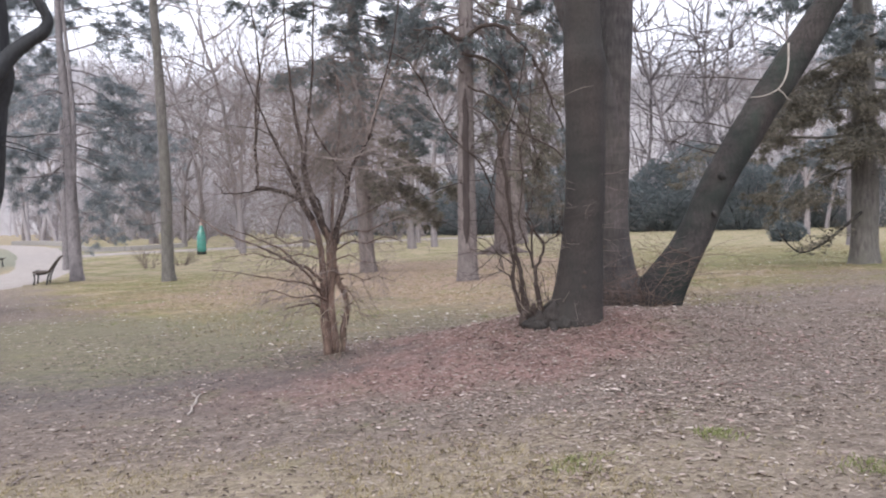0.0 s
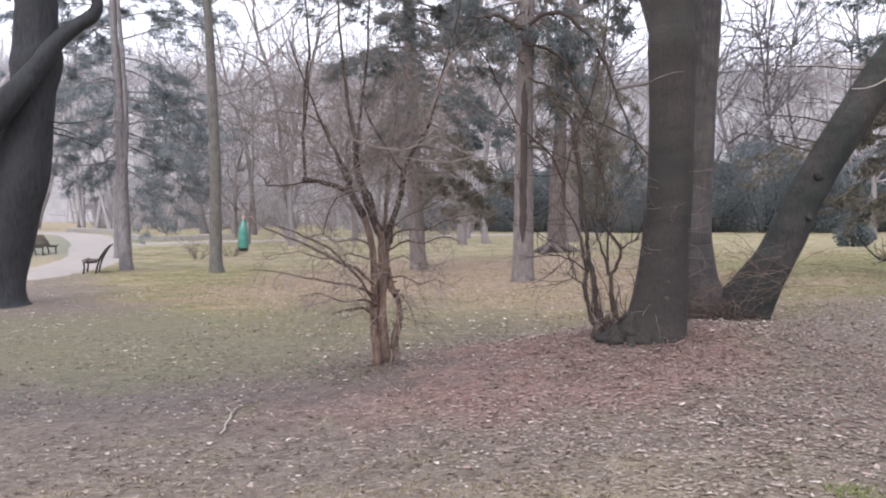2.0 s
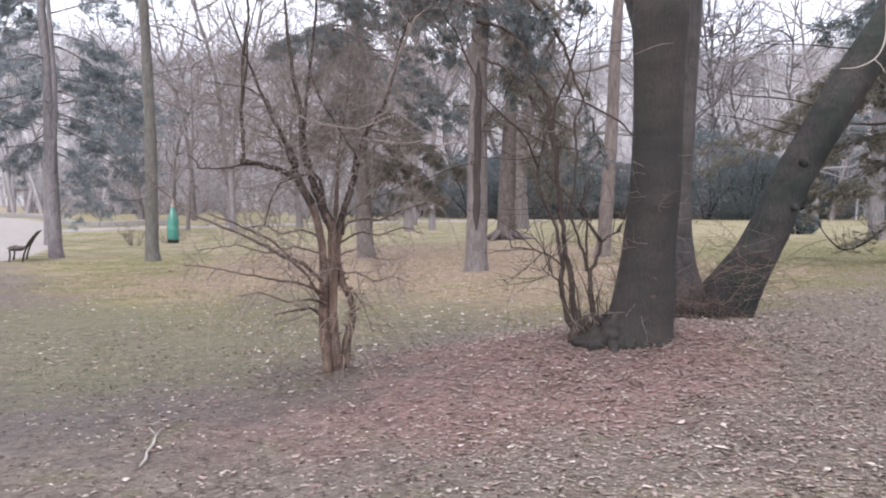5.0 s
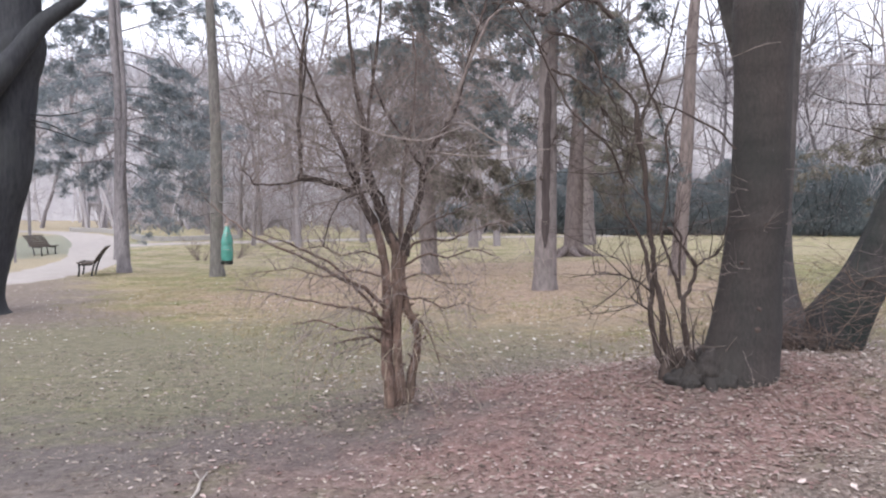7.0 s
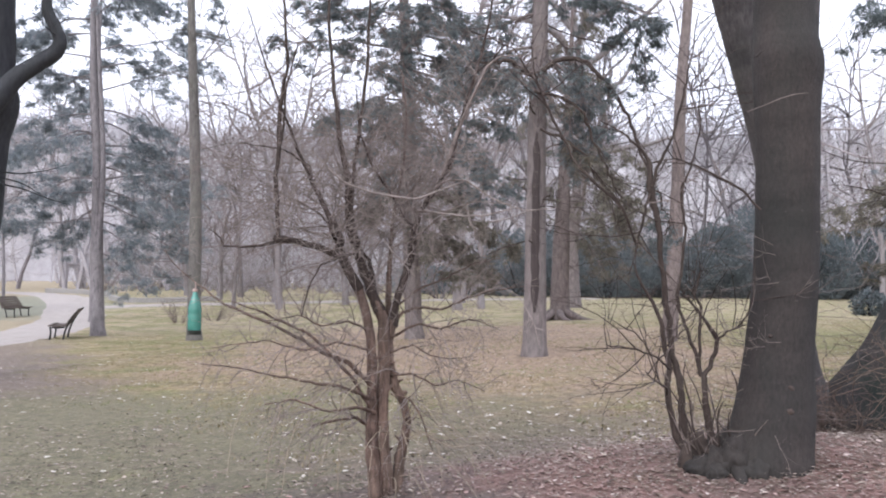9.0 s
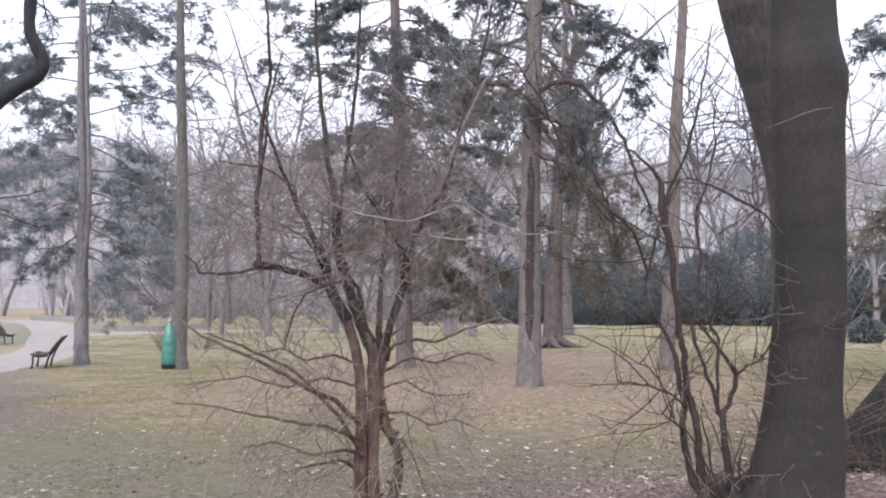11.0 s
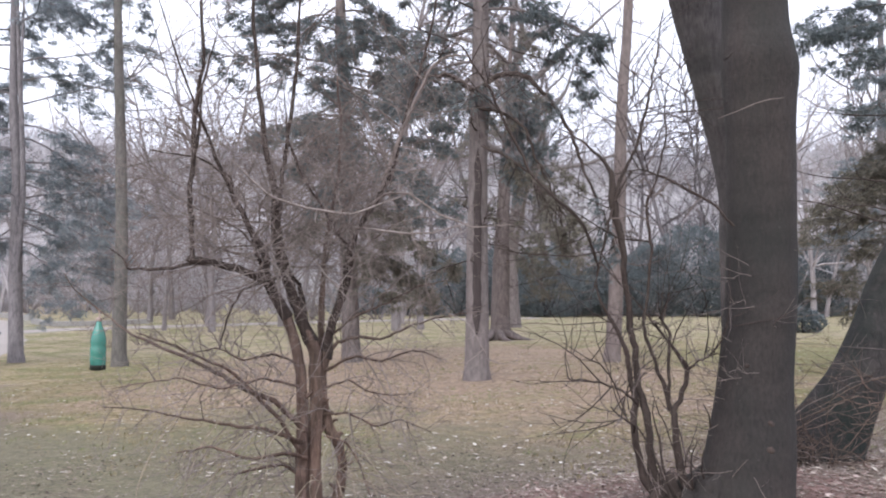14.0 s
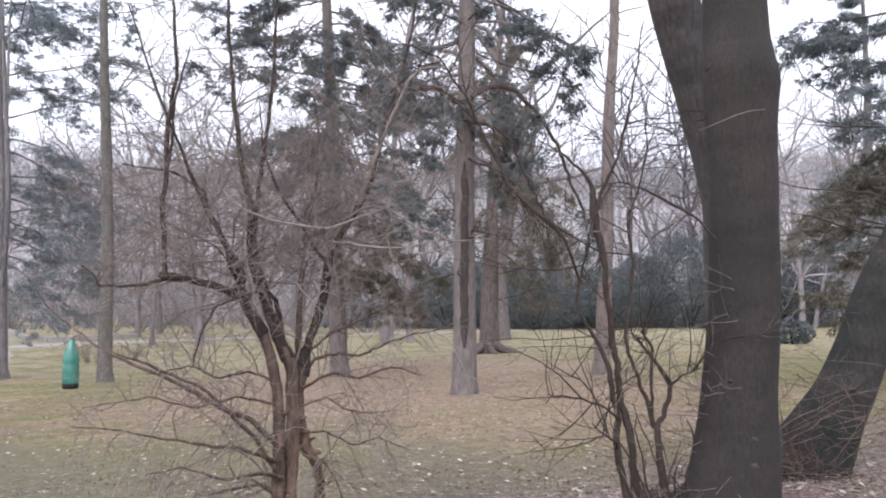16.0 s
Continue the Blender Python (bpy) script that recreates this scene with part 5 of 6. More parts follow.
conifer(10.95, 17.7, (-0.1, 0.1), 15, 0.29, 2.6, 3.2, 0.7, 18, 21, 0.20, 49, BARK_MOSS, NEEDLES, "large pine with low sweeping blue-green boughs", dead=12, plume=0.30, blades=8, wide=0.065, under=NEEDLES_OLIVE, under_top=4.6,
        arms=[(2.3, W + 0.9, 1.9, 0.7), (2.7, -1.5, 2.0, 0.8), (2.9, W + 0.6, 2.3, 0.7), (3.1, -1.9, 2.2, 0.8), (3.4, W + 1.1, 2.2, 0.7), (3.7, -1.2, 2.0, 0.7), (3.8, W + 0.3, 2.3, 0.8), (4.1, -1.8, 2.3, 0.7), (4.3, W + 0.7, 2.2, 0.7), (4.8, -1.5, 2.2, 0.6), (5.2, W + 0.9, 2.3, 0.6), (5.7, W + 0.5, 2.3, 0.6), (6.2, -1.7, 2.2, 0.6), (2.1, W + 0.1, 2.4, 0.8), (2.6, W - 0.3, 2.5, 0.7), (3.3, W + 0.2, 2.8, 0.6), (4.5, W - 0.1, 2.3, 0.6), (5.0, W + 0.4, 2.6, 0.5), (6.3, W + 0.1, 2.8, 0.5), (7.0, W - 0.3, 2.6, 0.4), (7.5, W + 0.3, 2.6, 0.4)])
conifer(18.4, 30.5, (-0.1, 0.1), 13, 0.26, 3.0, 3.0, 0.7, 16, 10, 0.26, 50, BARK_PINE, NEEDLES_HAZED, "spreading grey-green conifer at the lawn edge", ends=0.4)
conifer(-21.8, 43.0, (0.1, 0.1), 15, 0.2, 3.4, 4.2, 0.7, 18, 9, 0.36, 51, BARK_PINE, NEEDLES_HAZED, "dark pine across the gravel path", dead=6, plume=0.34)


def side_stem():
    """A thin second stem close beside the path pine's trunk."""
    T = Tubes()
    pts = spline([(-10.02, 32.5, 2.2, 0.05), (-9.93, 32.45, 3.6, 0.085), (-9.90, 32.42, 5.4, 0.08), (-10.16, 32.4, 9.7, 0.06), (-10.35, 32.4, 13.5, 0.02)], 6)
    T.add([p[:3] for p in pts], [p[3] for p in pts], 10, 0.08, 2.0)
    T.ob("side_stem", BARK_PINE, path_pine).matrix_parent_inverse = Matrix.Translation(path_pine.location).inverted()


side_stem()


def root_flare():
    """Spreading roots at the old conifer's foot."""
    tree = [o for o in scene.objects if o.get("label", "").startswith("old reddish conifer")][0]
    keep = Matrix.Translation(tree.location).inverted()
    rng = random.Random(17)
    x, y = tree.location.x, tree.location.y
    for k in range(7):
        a = k * 0.9 + rng.uniform(-0.2, 0.2)
        T = Tubes()
        pts = []
        for q in range(7):
            d = 0.22 + 0.19 * q
            px, py = x + d * math.cos(a + 0.06 * q), y + d * math.sin(a + 0.06 * q)
            pts.append((px, py, land(px, py) + 0.34 * (1 - q / 6) ** 2 - 0.03))
        T.add(pts, [0.17, 0.15, 0.125, 0.10, 0.08, 0.06, 0.03], 8, 0.2, k)
        T.ob("root", BARK_OLD, tree).matrix_parent_inverse = keep


root_flare()


def low_bough():
    """The bare low bough of the big pine, with a tuft of green, over the lawn."""
    tree = [o for o in scene.objects if o.get("label", "").startswith("large pine with low")][0]
    keep = Matrix.Translation(tree.location).inverted()
    rng = random.Random(71)
    ln = [Vector(p) for p in spline([(10.9, 17.6, 1.35), (10.0, 17.1, 0.88), (9.5, 17.0, 0.58), (9.12, 17.0, 0.48), (8.8, 17.0, 0.72), (8.62, 17.0, 0.98)], 5)]
    B = Tubes()
    B.add(ln, [0.035 * (1 - 0.032 * k) for k in range(len(ln))], 6, cap=False)
    sprout(B, rng, ln, 0.010, 1, 12, 0.6, 0.6)
    bough = B.ob("bough", BARK_LEAN, tree)
    bough.matrix_parent_inverse = keep
    spots = []
    for _ in range(60):
        k = rng.randint(3, 14)
        spots.append((ln[k] + Vector((rng.gauss(0, 0.12), rng.gauss(0, 0.15), rng.gauss(0.02, 0.06))), Vector((-1, rng.gauss(0, 0.6), 0.05))))
    v, f = needle_faces(np.random.RandomState(71), spots, 0.11, 12)
    tagged(mesh_ob("needle_spray", v, f, NEEDLES_OLIVE, bough, flat=True), kind="stuff")


low_bough()


def arching_bough():
    """A long bough of the wounded pine that swings across its trunk, arches over and hangs down to the lawn."""
    tree = [o for o in scene.objects if o.get("label", "").startswith("tall grey pine with a long dark")][0]
    keep = Matrix.Translation(tree.location).inverted()
    rng, rs = random.Random(83), np.random.RandomState(83)
    lines = ([(1.45, 18.7, 5.33, 0.02), (1.95, 18.75, 5.38, 0.04), (2.45, 18.95, 5.22, 0.05), (3.05, 18.75, 5.48, 0.045), (3.70, 18.7, 5.12, 0.04), (4.15, 18.7, 4.40, 0.032), (4.50, 18.7, 3.60, 0.026), (4.80, 18.7, 2.85, 0.018), (5.02, 18.7, 2.25, 0.008)],
             [(2.5, 19.0, 4.88, 0.035), (3.16, 18.75, 4.62, 0.03), (3.55, 18.7, 3.92, 0.024), (3.87, 18.7, 3.25, 0.016), (4.15, 18.7, 2.7, 0.008)],
             [(2.6, 19.1, 4.2, 0.03), (3.2, 18.8, 3.85, 0.024), (3.7, 18.75, 3.2, 0.016), (4.15, 18.7, 2.5, 0.008)])
    for k, pts in enumerate(lines):
        ln = [Vector(p[:3]) + Vector((rng.gauss(0, 0.02), rng.gauss(0, 0.03), rng.gauss(0, 0.02))) for p in spline(pts, 6)]
        B, S = Tubes(), Tubes()
        B.add(ln, [p[3] for p in spline(pts, 6)], 7, 0.15, k)
        twigs = []
        for _ in range(44 if k == 0 else 17):
            i = rng.randint(1, len(ln) - 2)
            d = (ln[i + 1] - ln[i - 1]).normalized()
            hang = wander(rng, ln[i], d * 0.5 + Vector((rng.gauss(0, 0.5), rng.gauss(0, 0.6), -0.55)), rng.uniform(0.4, 1.05), 5, 0.14, -0.14)
            S.add(hang, [0.011 * (1 - 0.15 * q) for q in range(6)], 4, cap=False)
            sprout(S, rng, hang, 0.004, 0, 4, 0.35, 0.6)
            twigs.append(hang)
        bough = B.ob("bough", BARK_LIMB, tree)
        bough.matrix_parent_inverse = keep
        spots = []
        for hang in twigs:
            if rng.random() < 0.45:
                continue
            for _ in range(15):
                u = rng.uniform(0.25, 1.0) * 4.99
                at = hang[int(u)].lerp(hang[int(u) + 1], u % 1)
                spots.append((at + Vector((rng.gauss(0, 0.07), rng.gauss(0, 0.07), rng.gauss(-0.02, 0.05))), Vector((rng.gauss(0, 0.5), rng.gauss(0, 0.5), -0.5))))
        v, f = needle_faces(rs, spots, 0.14, 8, 0.07)
        count, shift = len(f), len(v)
        spray = mesh_ob("needle_spray", v + S.v, f + [tuple(shift + q for q in face) for face in S.f], NEEDLES if k == 0 else NEEDLES_OLIVE, bough, flat=True)
        spray.data.materials.append(BARK_LIMB)
        spray.data.polygons.foreach_set("material_index", [0] * count + [1] * len(S.f))
        tagged(spray, kind="stuff")


arching_bough()


def bark_wound():
    """The long dark strip on the pine's trunk, facing the clearing."""
    verts, faces = [], []
    rows = 40
    for k in range(rows + 1):
        z = 0.75 + 3.4 * k / rows
        u = (z + 0.08) / 17
        cx, cy, r = 2.56 + 0.15 * u, 19.3 + 0.2 * u, 0.215 * (1 - u) + 0.04 * u
        half = 0.36 * min(1, 0.25 + k / 6, 0.15 + (rows - k) / 5) + 0.09 * noise.noise((k * 0.45, 1, 2))
        for s in range(7):
            a = -math.pi / 2 - 0.22 + 0.10 * noise.noise((k * 0.2, 6, 3)) + half * (s / 3 - 1)
            d = r * 1.10 + (0.0 if s in (0, 6) else 0.012)
            verts.append((cx + d * math.cos(a), cy + d * math.sin(a), z))
    for k in range(rows):
        for s in range(6):
            faces.append((k * 7 + s, k * 7 + s + 1, (k + 1) * 7 + s + 1, (k + 1) * 7 + s))
    return verts, faces


wv, wf = bark_wound()
pine_with_wound = [o for o in scene.objects if o.get("label", "").startswith("tall grey pine with a long dark")][0]
mesh_ob("bark_wound", wv, wf, SCAR, pine_with_wound, "long dark strip of bare wood").matrix_parent_inverse = Matrix.Translation(pine_with_wound.location).inverted()


def left_tree():
    g = land(-7.6, 18)
    base = thing("tree", (-7.6, 18, g), "massive dark tree trunk with flared foot beside the path", "tree")
    keep = Matrix.Translation(base.location).inverted()
    T = Tubes()
    pts = spline([(-7.88, 18, g - 0.25, 0.86), (-7.87, 18, g - 0.02, 0.74), (-7.86, 18, g + 0.14, 0.60), (-7.83, 18, 0.0, 0.53), (-7.76, 18, 0.49, 0.52), (-7.65, 18, 0.94, 0.51), (-7.5, 18, 1.5, 0.50), (-7.34, 18, 2.2, 0.505), (-7.25, 18, 2.7, 0.48), (-7.11, 18, 3.6, 0.415), (-7.02, 18, 4.25, 0.475), (-7.04, 18, 4.65, 0.40), (-7.01, 18, 5.5, 0.38), (-7.05, 18, 7.0, 0.35), (-7.1, 18, 9.5, 0.28), (-7.2, 18, 13.5, 0.1)], 5)
    T.add([p[:3] for p in pts], [p[3] for p in pts], 24, 0.1, 3.3)
    T.ob("trunk", BARK_DARK, base).matrix_parent_inverse = keep
    B = Tubes()
    rng = random.Random(14)
    for _ in range(10):
        a = rng.random() * 6.283
        ln = wander(rng, (-7.25, 18, rng.uniform(6.5, 10)), (math.cos(a), math.sin(a), 0.6), rng.uniform(3, 5), 9, 0.16, 0.02)
        B.add(ln, [0.12 * (1 - 0.1 * k) for k in range(10)], 7, cap=False)
        sprout(B, rng, ln, 0.03, 1, 8, 1.6, 0.6)
    B.ob("crown", BARK_DARK, base).matrix_parent_inverse = keep
    K = Tubes()
    for z, a, L2 in ((3.1, -0.2, 1.6), (2.9, 0.15, 1.3), (3.0, -0.5, 1.0)):
        ln = wander(rng, (-6.75, 17.9, z), (math.cos(a), -0.3, -0.35), L2, 8, 0.08, 0.0)
        K.add(ln, [0.016 * (1 - 0.1 * k) for k in range(9)], 5, cap=False)
        sprout(K, rng, ln, 0.006, 0, 5, 0.4, 0.5)
    tagged(K.ob("shoot_growth", BARK_DARK, base), kind="stuff").matrix_parent_inverse = keep
    g2 = land(-10.2, 17.2)
    lean = thing("tree", (-10.2, 17.2, g2), "dark crooked trunk leaning across a bigger tree", "tree")
    keep = Matrix.Translation(lean.location).inverted()
    L = Tubes()
    pts = spline([(-10.4, 17.2, g2 - 0.2, 0.36), (-10.0, 17.2, g2 + 0.4, 0.31), (-9.0, 17.2, 1.42, 0.29), (-8.15, 17.25, 2.42, 0.28), (-7.52, 17.3, 3.16, 0.265), (-7.09, 17.35, 3.64, 0.235), (-6.76, 17.5, 4.14, 0.19), (-6.45, 17.65, 4.62, 0.155), (-6.15, 17.8, 4.92, 0.128), (-5.92, 17.9, 5.12, 0.125), (-5.82, 17.9, 5.34, 0.108), (-5.93, 17.9, 5.62, 0.098), (-6.06, 17.9, 5.95, 0.09), (-6.0, 17.9, 6.8, 0.09), (-5.6, 17.8, 8.2, 0.06), (-5.3, 17.8, 9.2, 0.02)], 6)
    L.add([p[:3] for p in pts], [p[3] for p in pts], 18, 0.2, 6.1)
    L.ob("trunk", BARK_DARK, lean).matrix_parent_inverse = keep
    K = Tubes()
    sprout(K, rng, [Vector(p[:3]) for p in pts[54:]], 0.012, 1, 9, 0.8, 0.6)
    tagged(K.ob("shoot_growth", BARK_DARK, lean), kind="stuff").matrix_parent_inverse = keep


left_tree()


# ---- bare woods ----
def bare_tree(seed, height, r0, limbs=16, bend=0.13, label="leafless grey tree in the hazy woods behind the lawn", mats=None, low=3, steps=3, twig=0.14, per=7, spread=0.75):
    """A leafless tree at the origin: trunk, and a crown of limbs and twigs."""
    rng = random.Random(seed)
    base = thing("bare_tree", (0, 0, 0), label, "tree", "bare trees behind the lawn")
    wood, fine = mats or (BARK_HAZED, TWIG_HAZED)
    line = wander(rng, (0, 0, -0.3), (rng.gauss(0, 0.05), rng.gauss(0, 0.05), 1), height * 0.8, 10, bend * 0.4, 0.05)
    T = Tubes()
    T.add(line, [r0 * (1.3 if k == 0 else 1 - 0.09 * k) for k in range(11)], 9, 0.08, seed)
    T.ob("trunk", wood, base)
    C = Tubes()
    for k in range(limbs):
        i = rng.randint(low, 9)
        a = rng.random() * 6.283
        L = height * rng.uniform(0.22, 0.42)
        ln = wander(rng, line[i], (math.cos(a) * spread, math.sin(a) * spread, 0.7), L, 8, bend, 0.04)
        C.add(ln, [r0 * 0.36 * (1 - 0.11 * q) for q in range(9)], 5, cap=False)
        sprout(C, rng, ln, r0 * twig, 2, per, L * 0.5, 0.62, 3, 0.03, 0.15, bend * 1.1, 0.66, steps)
    C.ob("crown", fine, base)
    return base


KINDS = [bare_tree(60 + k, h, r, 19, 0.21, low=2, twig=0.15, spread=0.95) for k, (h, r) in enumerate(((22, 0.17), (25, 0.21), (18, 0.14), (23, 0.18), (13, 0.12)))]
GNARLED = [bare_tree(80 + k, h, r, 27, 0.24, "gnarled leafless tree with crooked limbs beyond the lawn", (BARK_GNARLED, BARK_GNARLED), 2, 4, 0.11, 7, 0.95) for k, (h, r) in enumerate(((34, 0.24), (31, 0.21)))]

HAZY = bare_tree(95, 16, 0.24, 24, 0.25, "spreading leafless tree with tangled limbs in the haze", (BARK_HAZED, BARK_HAZED), 2, 4, 0.13, 8, 1.05)
OLD = bare_tree(91, 20, 0.55, 26, 0.26, "broad old leafless tree with crooked limbs on the far lawn", (BARK_RED, BARK_HAZED), 3, 4, 0.075, 9, 1.0)


def woods():
    rng = random.Random(77)
    spots = [(-6.36, 50.4), (3.1, 47.4), (3.9, 54.5), (-6.8, 53.8), (-9.1, 51.9), (4.4, 48.2)]
    while len(spots) < 40:
        ang = rng.uniform(-0.60, 0.85)
        d = rng.uniform(58, 105)
        x, y = d * math.sin(ang), d * math.cos(ang)
        if abs(ang + 0.37) < 0.10 and d < 75:
            continue
        if 6 < x < 26 and y < 70:
            continue
        if min((x - a) ** 2 + (y - b) ** 2 for a, b in spots) < 6:
            continue
        spots.append((x, y))
    for k, (x, y) in enumerate(spots):
        kind = KINDS[k % 5]
        m = Matrix.Translation((x, y, land(x, y))) @ Matrix.Rotation(rng.random() * 6.283, 4, "Z")
        if k < 5:
            kind.matrix_basis = m
        else:
            copy_thing(kind, m)
    OLD.matrix_basis = Matrix.Translation((9.1, 48.5, land(9.1, 48.5))) @ Matrix.Rotation(0.6, 4, "Z")
    for k, (x, y) in enumerate(((-7.3, 55.5), (-11.2, 58.5), (-3.0, 54.0), (0.9, 58.0), (-14.2, 63.0), (-1.6, 66.0), (-25.5, 58.0))):
        m = Matrix.Translation((x, y, land(x, y))) @ Matrix.Rotation(rng.random() * 6.283, 4, "Z") @ Matrix.Scale(0.8 + 0.09 * (k % 5), 4)
        if k == 0:
            HAZY.matrix_basis = m
        else:
            copy_thing(HAZY, m)
    for k, (x, y) in enumerate(((14.0, 77.0), (20.0, 75.5), (9.0, 78.0), (26.0, 78.0), (31.5, 76.0), (38.0, 79.0), (45.0, 72.0), (35.0, 77.0), (29.0, 74.0), (43.0, 78.0), (17.0, 84.0))):
        kind = GNARLED[k % 2]
        m = Matrix.Translation((x, y, land(x, y))) @ Matrix.Rotation(rng.random() * 6.283, 4, "Z")
        if k < 2:
            kind.matrix_basis = m
        else:
            copy_thing(kind, m)


woods()


def evergreen(x, y, w, h, seed, leaf=HEDGE_LEAF, count=5200, size=0.19, label="dense blue-green evergreen bush at the lawn's far edge"):
    """A big evergreen shrub: a few stems inside a crown of many leafy sprays, uneven in outline."""
    rng = random.Random(seed)
    g = land(x, y)
    base = thing("evergreen_bush", (x, y, g), label, "bush", "evergreen bushes along the lawn's edge")
    T = Tubes()
    for _ in range(6):
        a = rng.random() * 6.283
        ln = wander(rng, (0.2 * math.cos(a), 0.2 * math.sin(a), -0.1), (0.5 * math.cos(a), 0.5 * math.sin(a), 1), h * 0.85, 7, 0.12, 0.03)
        T.add(ln, [0.09 * (1 - 0.12 * k) for k in range(8)], 6, cap=False)
    tagged(T.ob("inner_wood", BARK_DARK, base), kind="stuff")
    v, f = [], []
    for _ in range(count):
        a, u = rng.random() * 6.283, rng.random()
        z = h * u
        lobe = 1 + 0.45 * noise.noise((math.cos(a) * 1.4 + seed, math.sin(a) * 1.4, z * 0.45))
        r = w * 0.5 * lobe * (math.sin(math.pi * (0.12 + 0.86 * u)) ** 0.6) * (1.12 - 0.62 * rng.random())
        at = Vector((r * math.cos(a), r * math.sin(a), z * (0.9 + 0.2 * noise.noise((a, seed, 1)))))
        if at.z < 0.05:
            continue
        d = Vector((math.cos(a), math.sin(a), rng.gauss(0.1, 0.5))).normalized()
        for _ in range(3):
            e = (d + Vector((rng.gauss(0, 0.7), rng.gauss(0, 0.7), rng.gauss(0, 0.7)))).normalized()
            s = e.orthogonal().normalized() * size * 0.28
            s.rotate(Matrix.Rotation(rng.random() * 6.283, 3, e))
            L = size * (0.7 + 0.6 * rng.random())
            i = len(v)
            v.extend((at, at + e * L * 0.5 + s, at + e * L, at + e * L * 0.5 - s))
            f.append((i, i + 1, i + 2, i + 3))
    mesh_ob("foliage", v, f, leaf, base, flat=True)


rng = random.Random(5)
for k in range(11):
    x = 9.5 + k * 3.1
    low = x > 22
    evergreen(x, 69 + rng.uniform(-2, 3), rng.uniform(5.5, 8.0), rng.uniform(5.5, 8.5) if low else rng.uniform(3.4, 5.8), 200 + k, count=8200, size=0.14)
for k, (x, y, w, h) in enumerate(((6.0, 73, 5.5, 3.4), (2.0, 75, 6, 2.6), (44, 66, 6, 6), (50, 62, 6, 7))):
    evergreen(x, y, w, h, 230 + k, count=1800)
evergreen(19.8, 38.4, 1.5, 1.1, 260, NEEDLES, 700, 0.14, "small dark rounded bush on the far lawn")


def low_shrub(x, y, h, seed, label, mat=None, thick=1.0):
    rng = random.Random(seed)
    T = Tubes()
    for _ in range(14):
        a = rng.random() * 6.283
        ln = wander(rng, (0.15 * math.cos(a), 0.15 * math.sin(a), -0.05), (0.7 * math.cos(a), 0.7 * math.sin(a), 1), h * rng.uniform(0.7, 1.1), 6, 0.15, 0.0)
        T.add(ln, [0.018 * thick * (1 - 0.13 * k) for k in range(7)], 4, cap=False)
        sprout(T, rng, ln, 0.009 * thick, 1, 6, 0.42 * h, 0.6, 3, 0.04, 0.15, 0.16, 0.62, 3)
    ob = T.ob("low_shrub", mat or BARK_TWIG)
    ob.location = (x, y, land(x, y))
    tagged(ob, label, "shrub")


low_shrub(-9.5, 41.4, 1.2, 301, "small leafless shrub on the lawn behind a pine")
low_shrub(-8.2, 42.5, 1.0, 302, "small leafless shrub on the lawn behind a pine")


rng = random.Random(66)
for k in range(36):
    ang = -0.50 + 0.034 * k + rng.uniform(-0.015, 0.015)
    d = rng.uniform(60, 74)
    if abs(ang + 0.37) < 0.05 or ang > 0.13:
        continue
    low_shrub(d * math.sin(ang), d * math.cos(ang), rng.uniform(2.6, 4.6), 320 + k, "grey leafless thicket at the edge of the woods", TWIG_HAZED, 2.2)


def sapling(x, y, h, r, seed):
    rng = random.Random(seed)
    base = thing("sapling", (x, y, land(x, y)), "thin young leafless tree on the lawn beside the path", "tree", "young trees beside the path")
    line = wander(rng, (0, 0, -0.1), (0.03, 0, 1), h, 9, 0.04, 0.05)
    T = Tubes()
    T.add(line, [r * (1 - 0.09 * k) for k in range(10)], 8, 0.08, seed)
    T.ob("trunk", BARK_PINE, base)
    C = Tubes()
    sprout(C, rng, line[4:], r * 0.4, 2, 14, h * 0.3, 0.6, 3, 0.06)
    C.ob("crown", BARK_HAZED, base)


sapling(-17.05, 40.05, 6.5, 0.055, 11)
sapling(-20.9, 50.4, 9.0, 0.10, 12)


# ---- benches ----
def slat(bm, a, b, wide, thick, up):
    """A board from a to b, with rounded edges."""
    a, b = Vector(a), Vector(b)
    d = b - a
    m = Matrix.Translation((a + b) / 2) @ d.to_track_quat("X", "Z").to_matrix().to_4x4() @ Matrix.Rotation(up, 4, "X") @ Matrix.Diagonal((d.length, wide, thick, 1))
    r = bmesh.ops.create_cube(bm, size=1, matrix=m)
    edges = {e for v in r["verts"] for e in v.link_edges}
    bmesh.ops.bevel(bm, geom=list(edges), offset=min(wide, thick) * 0.2, segments=1, affect="EDGES")


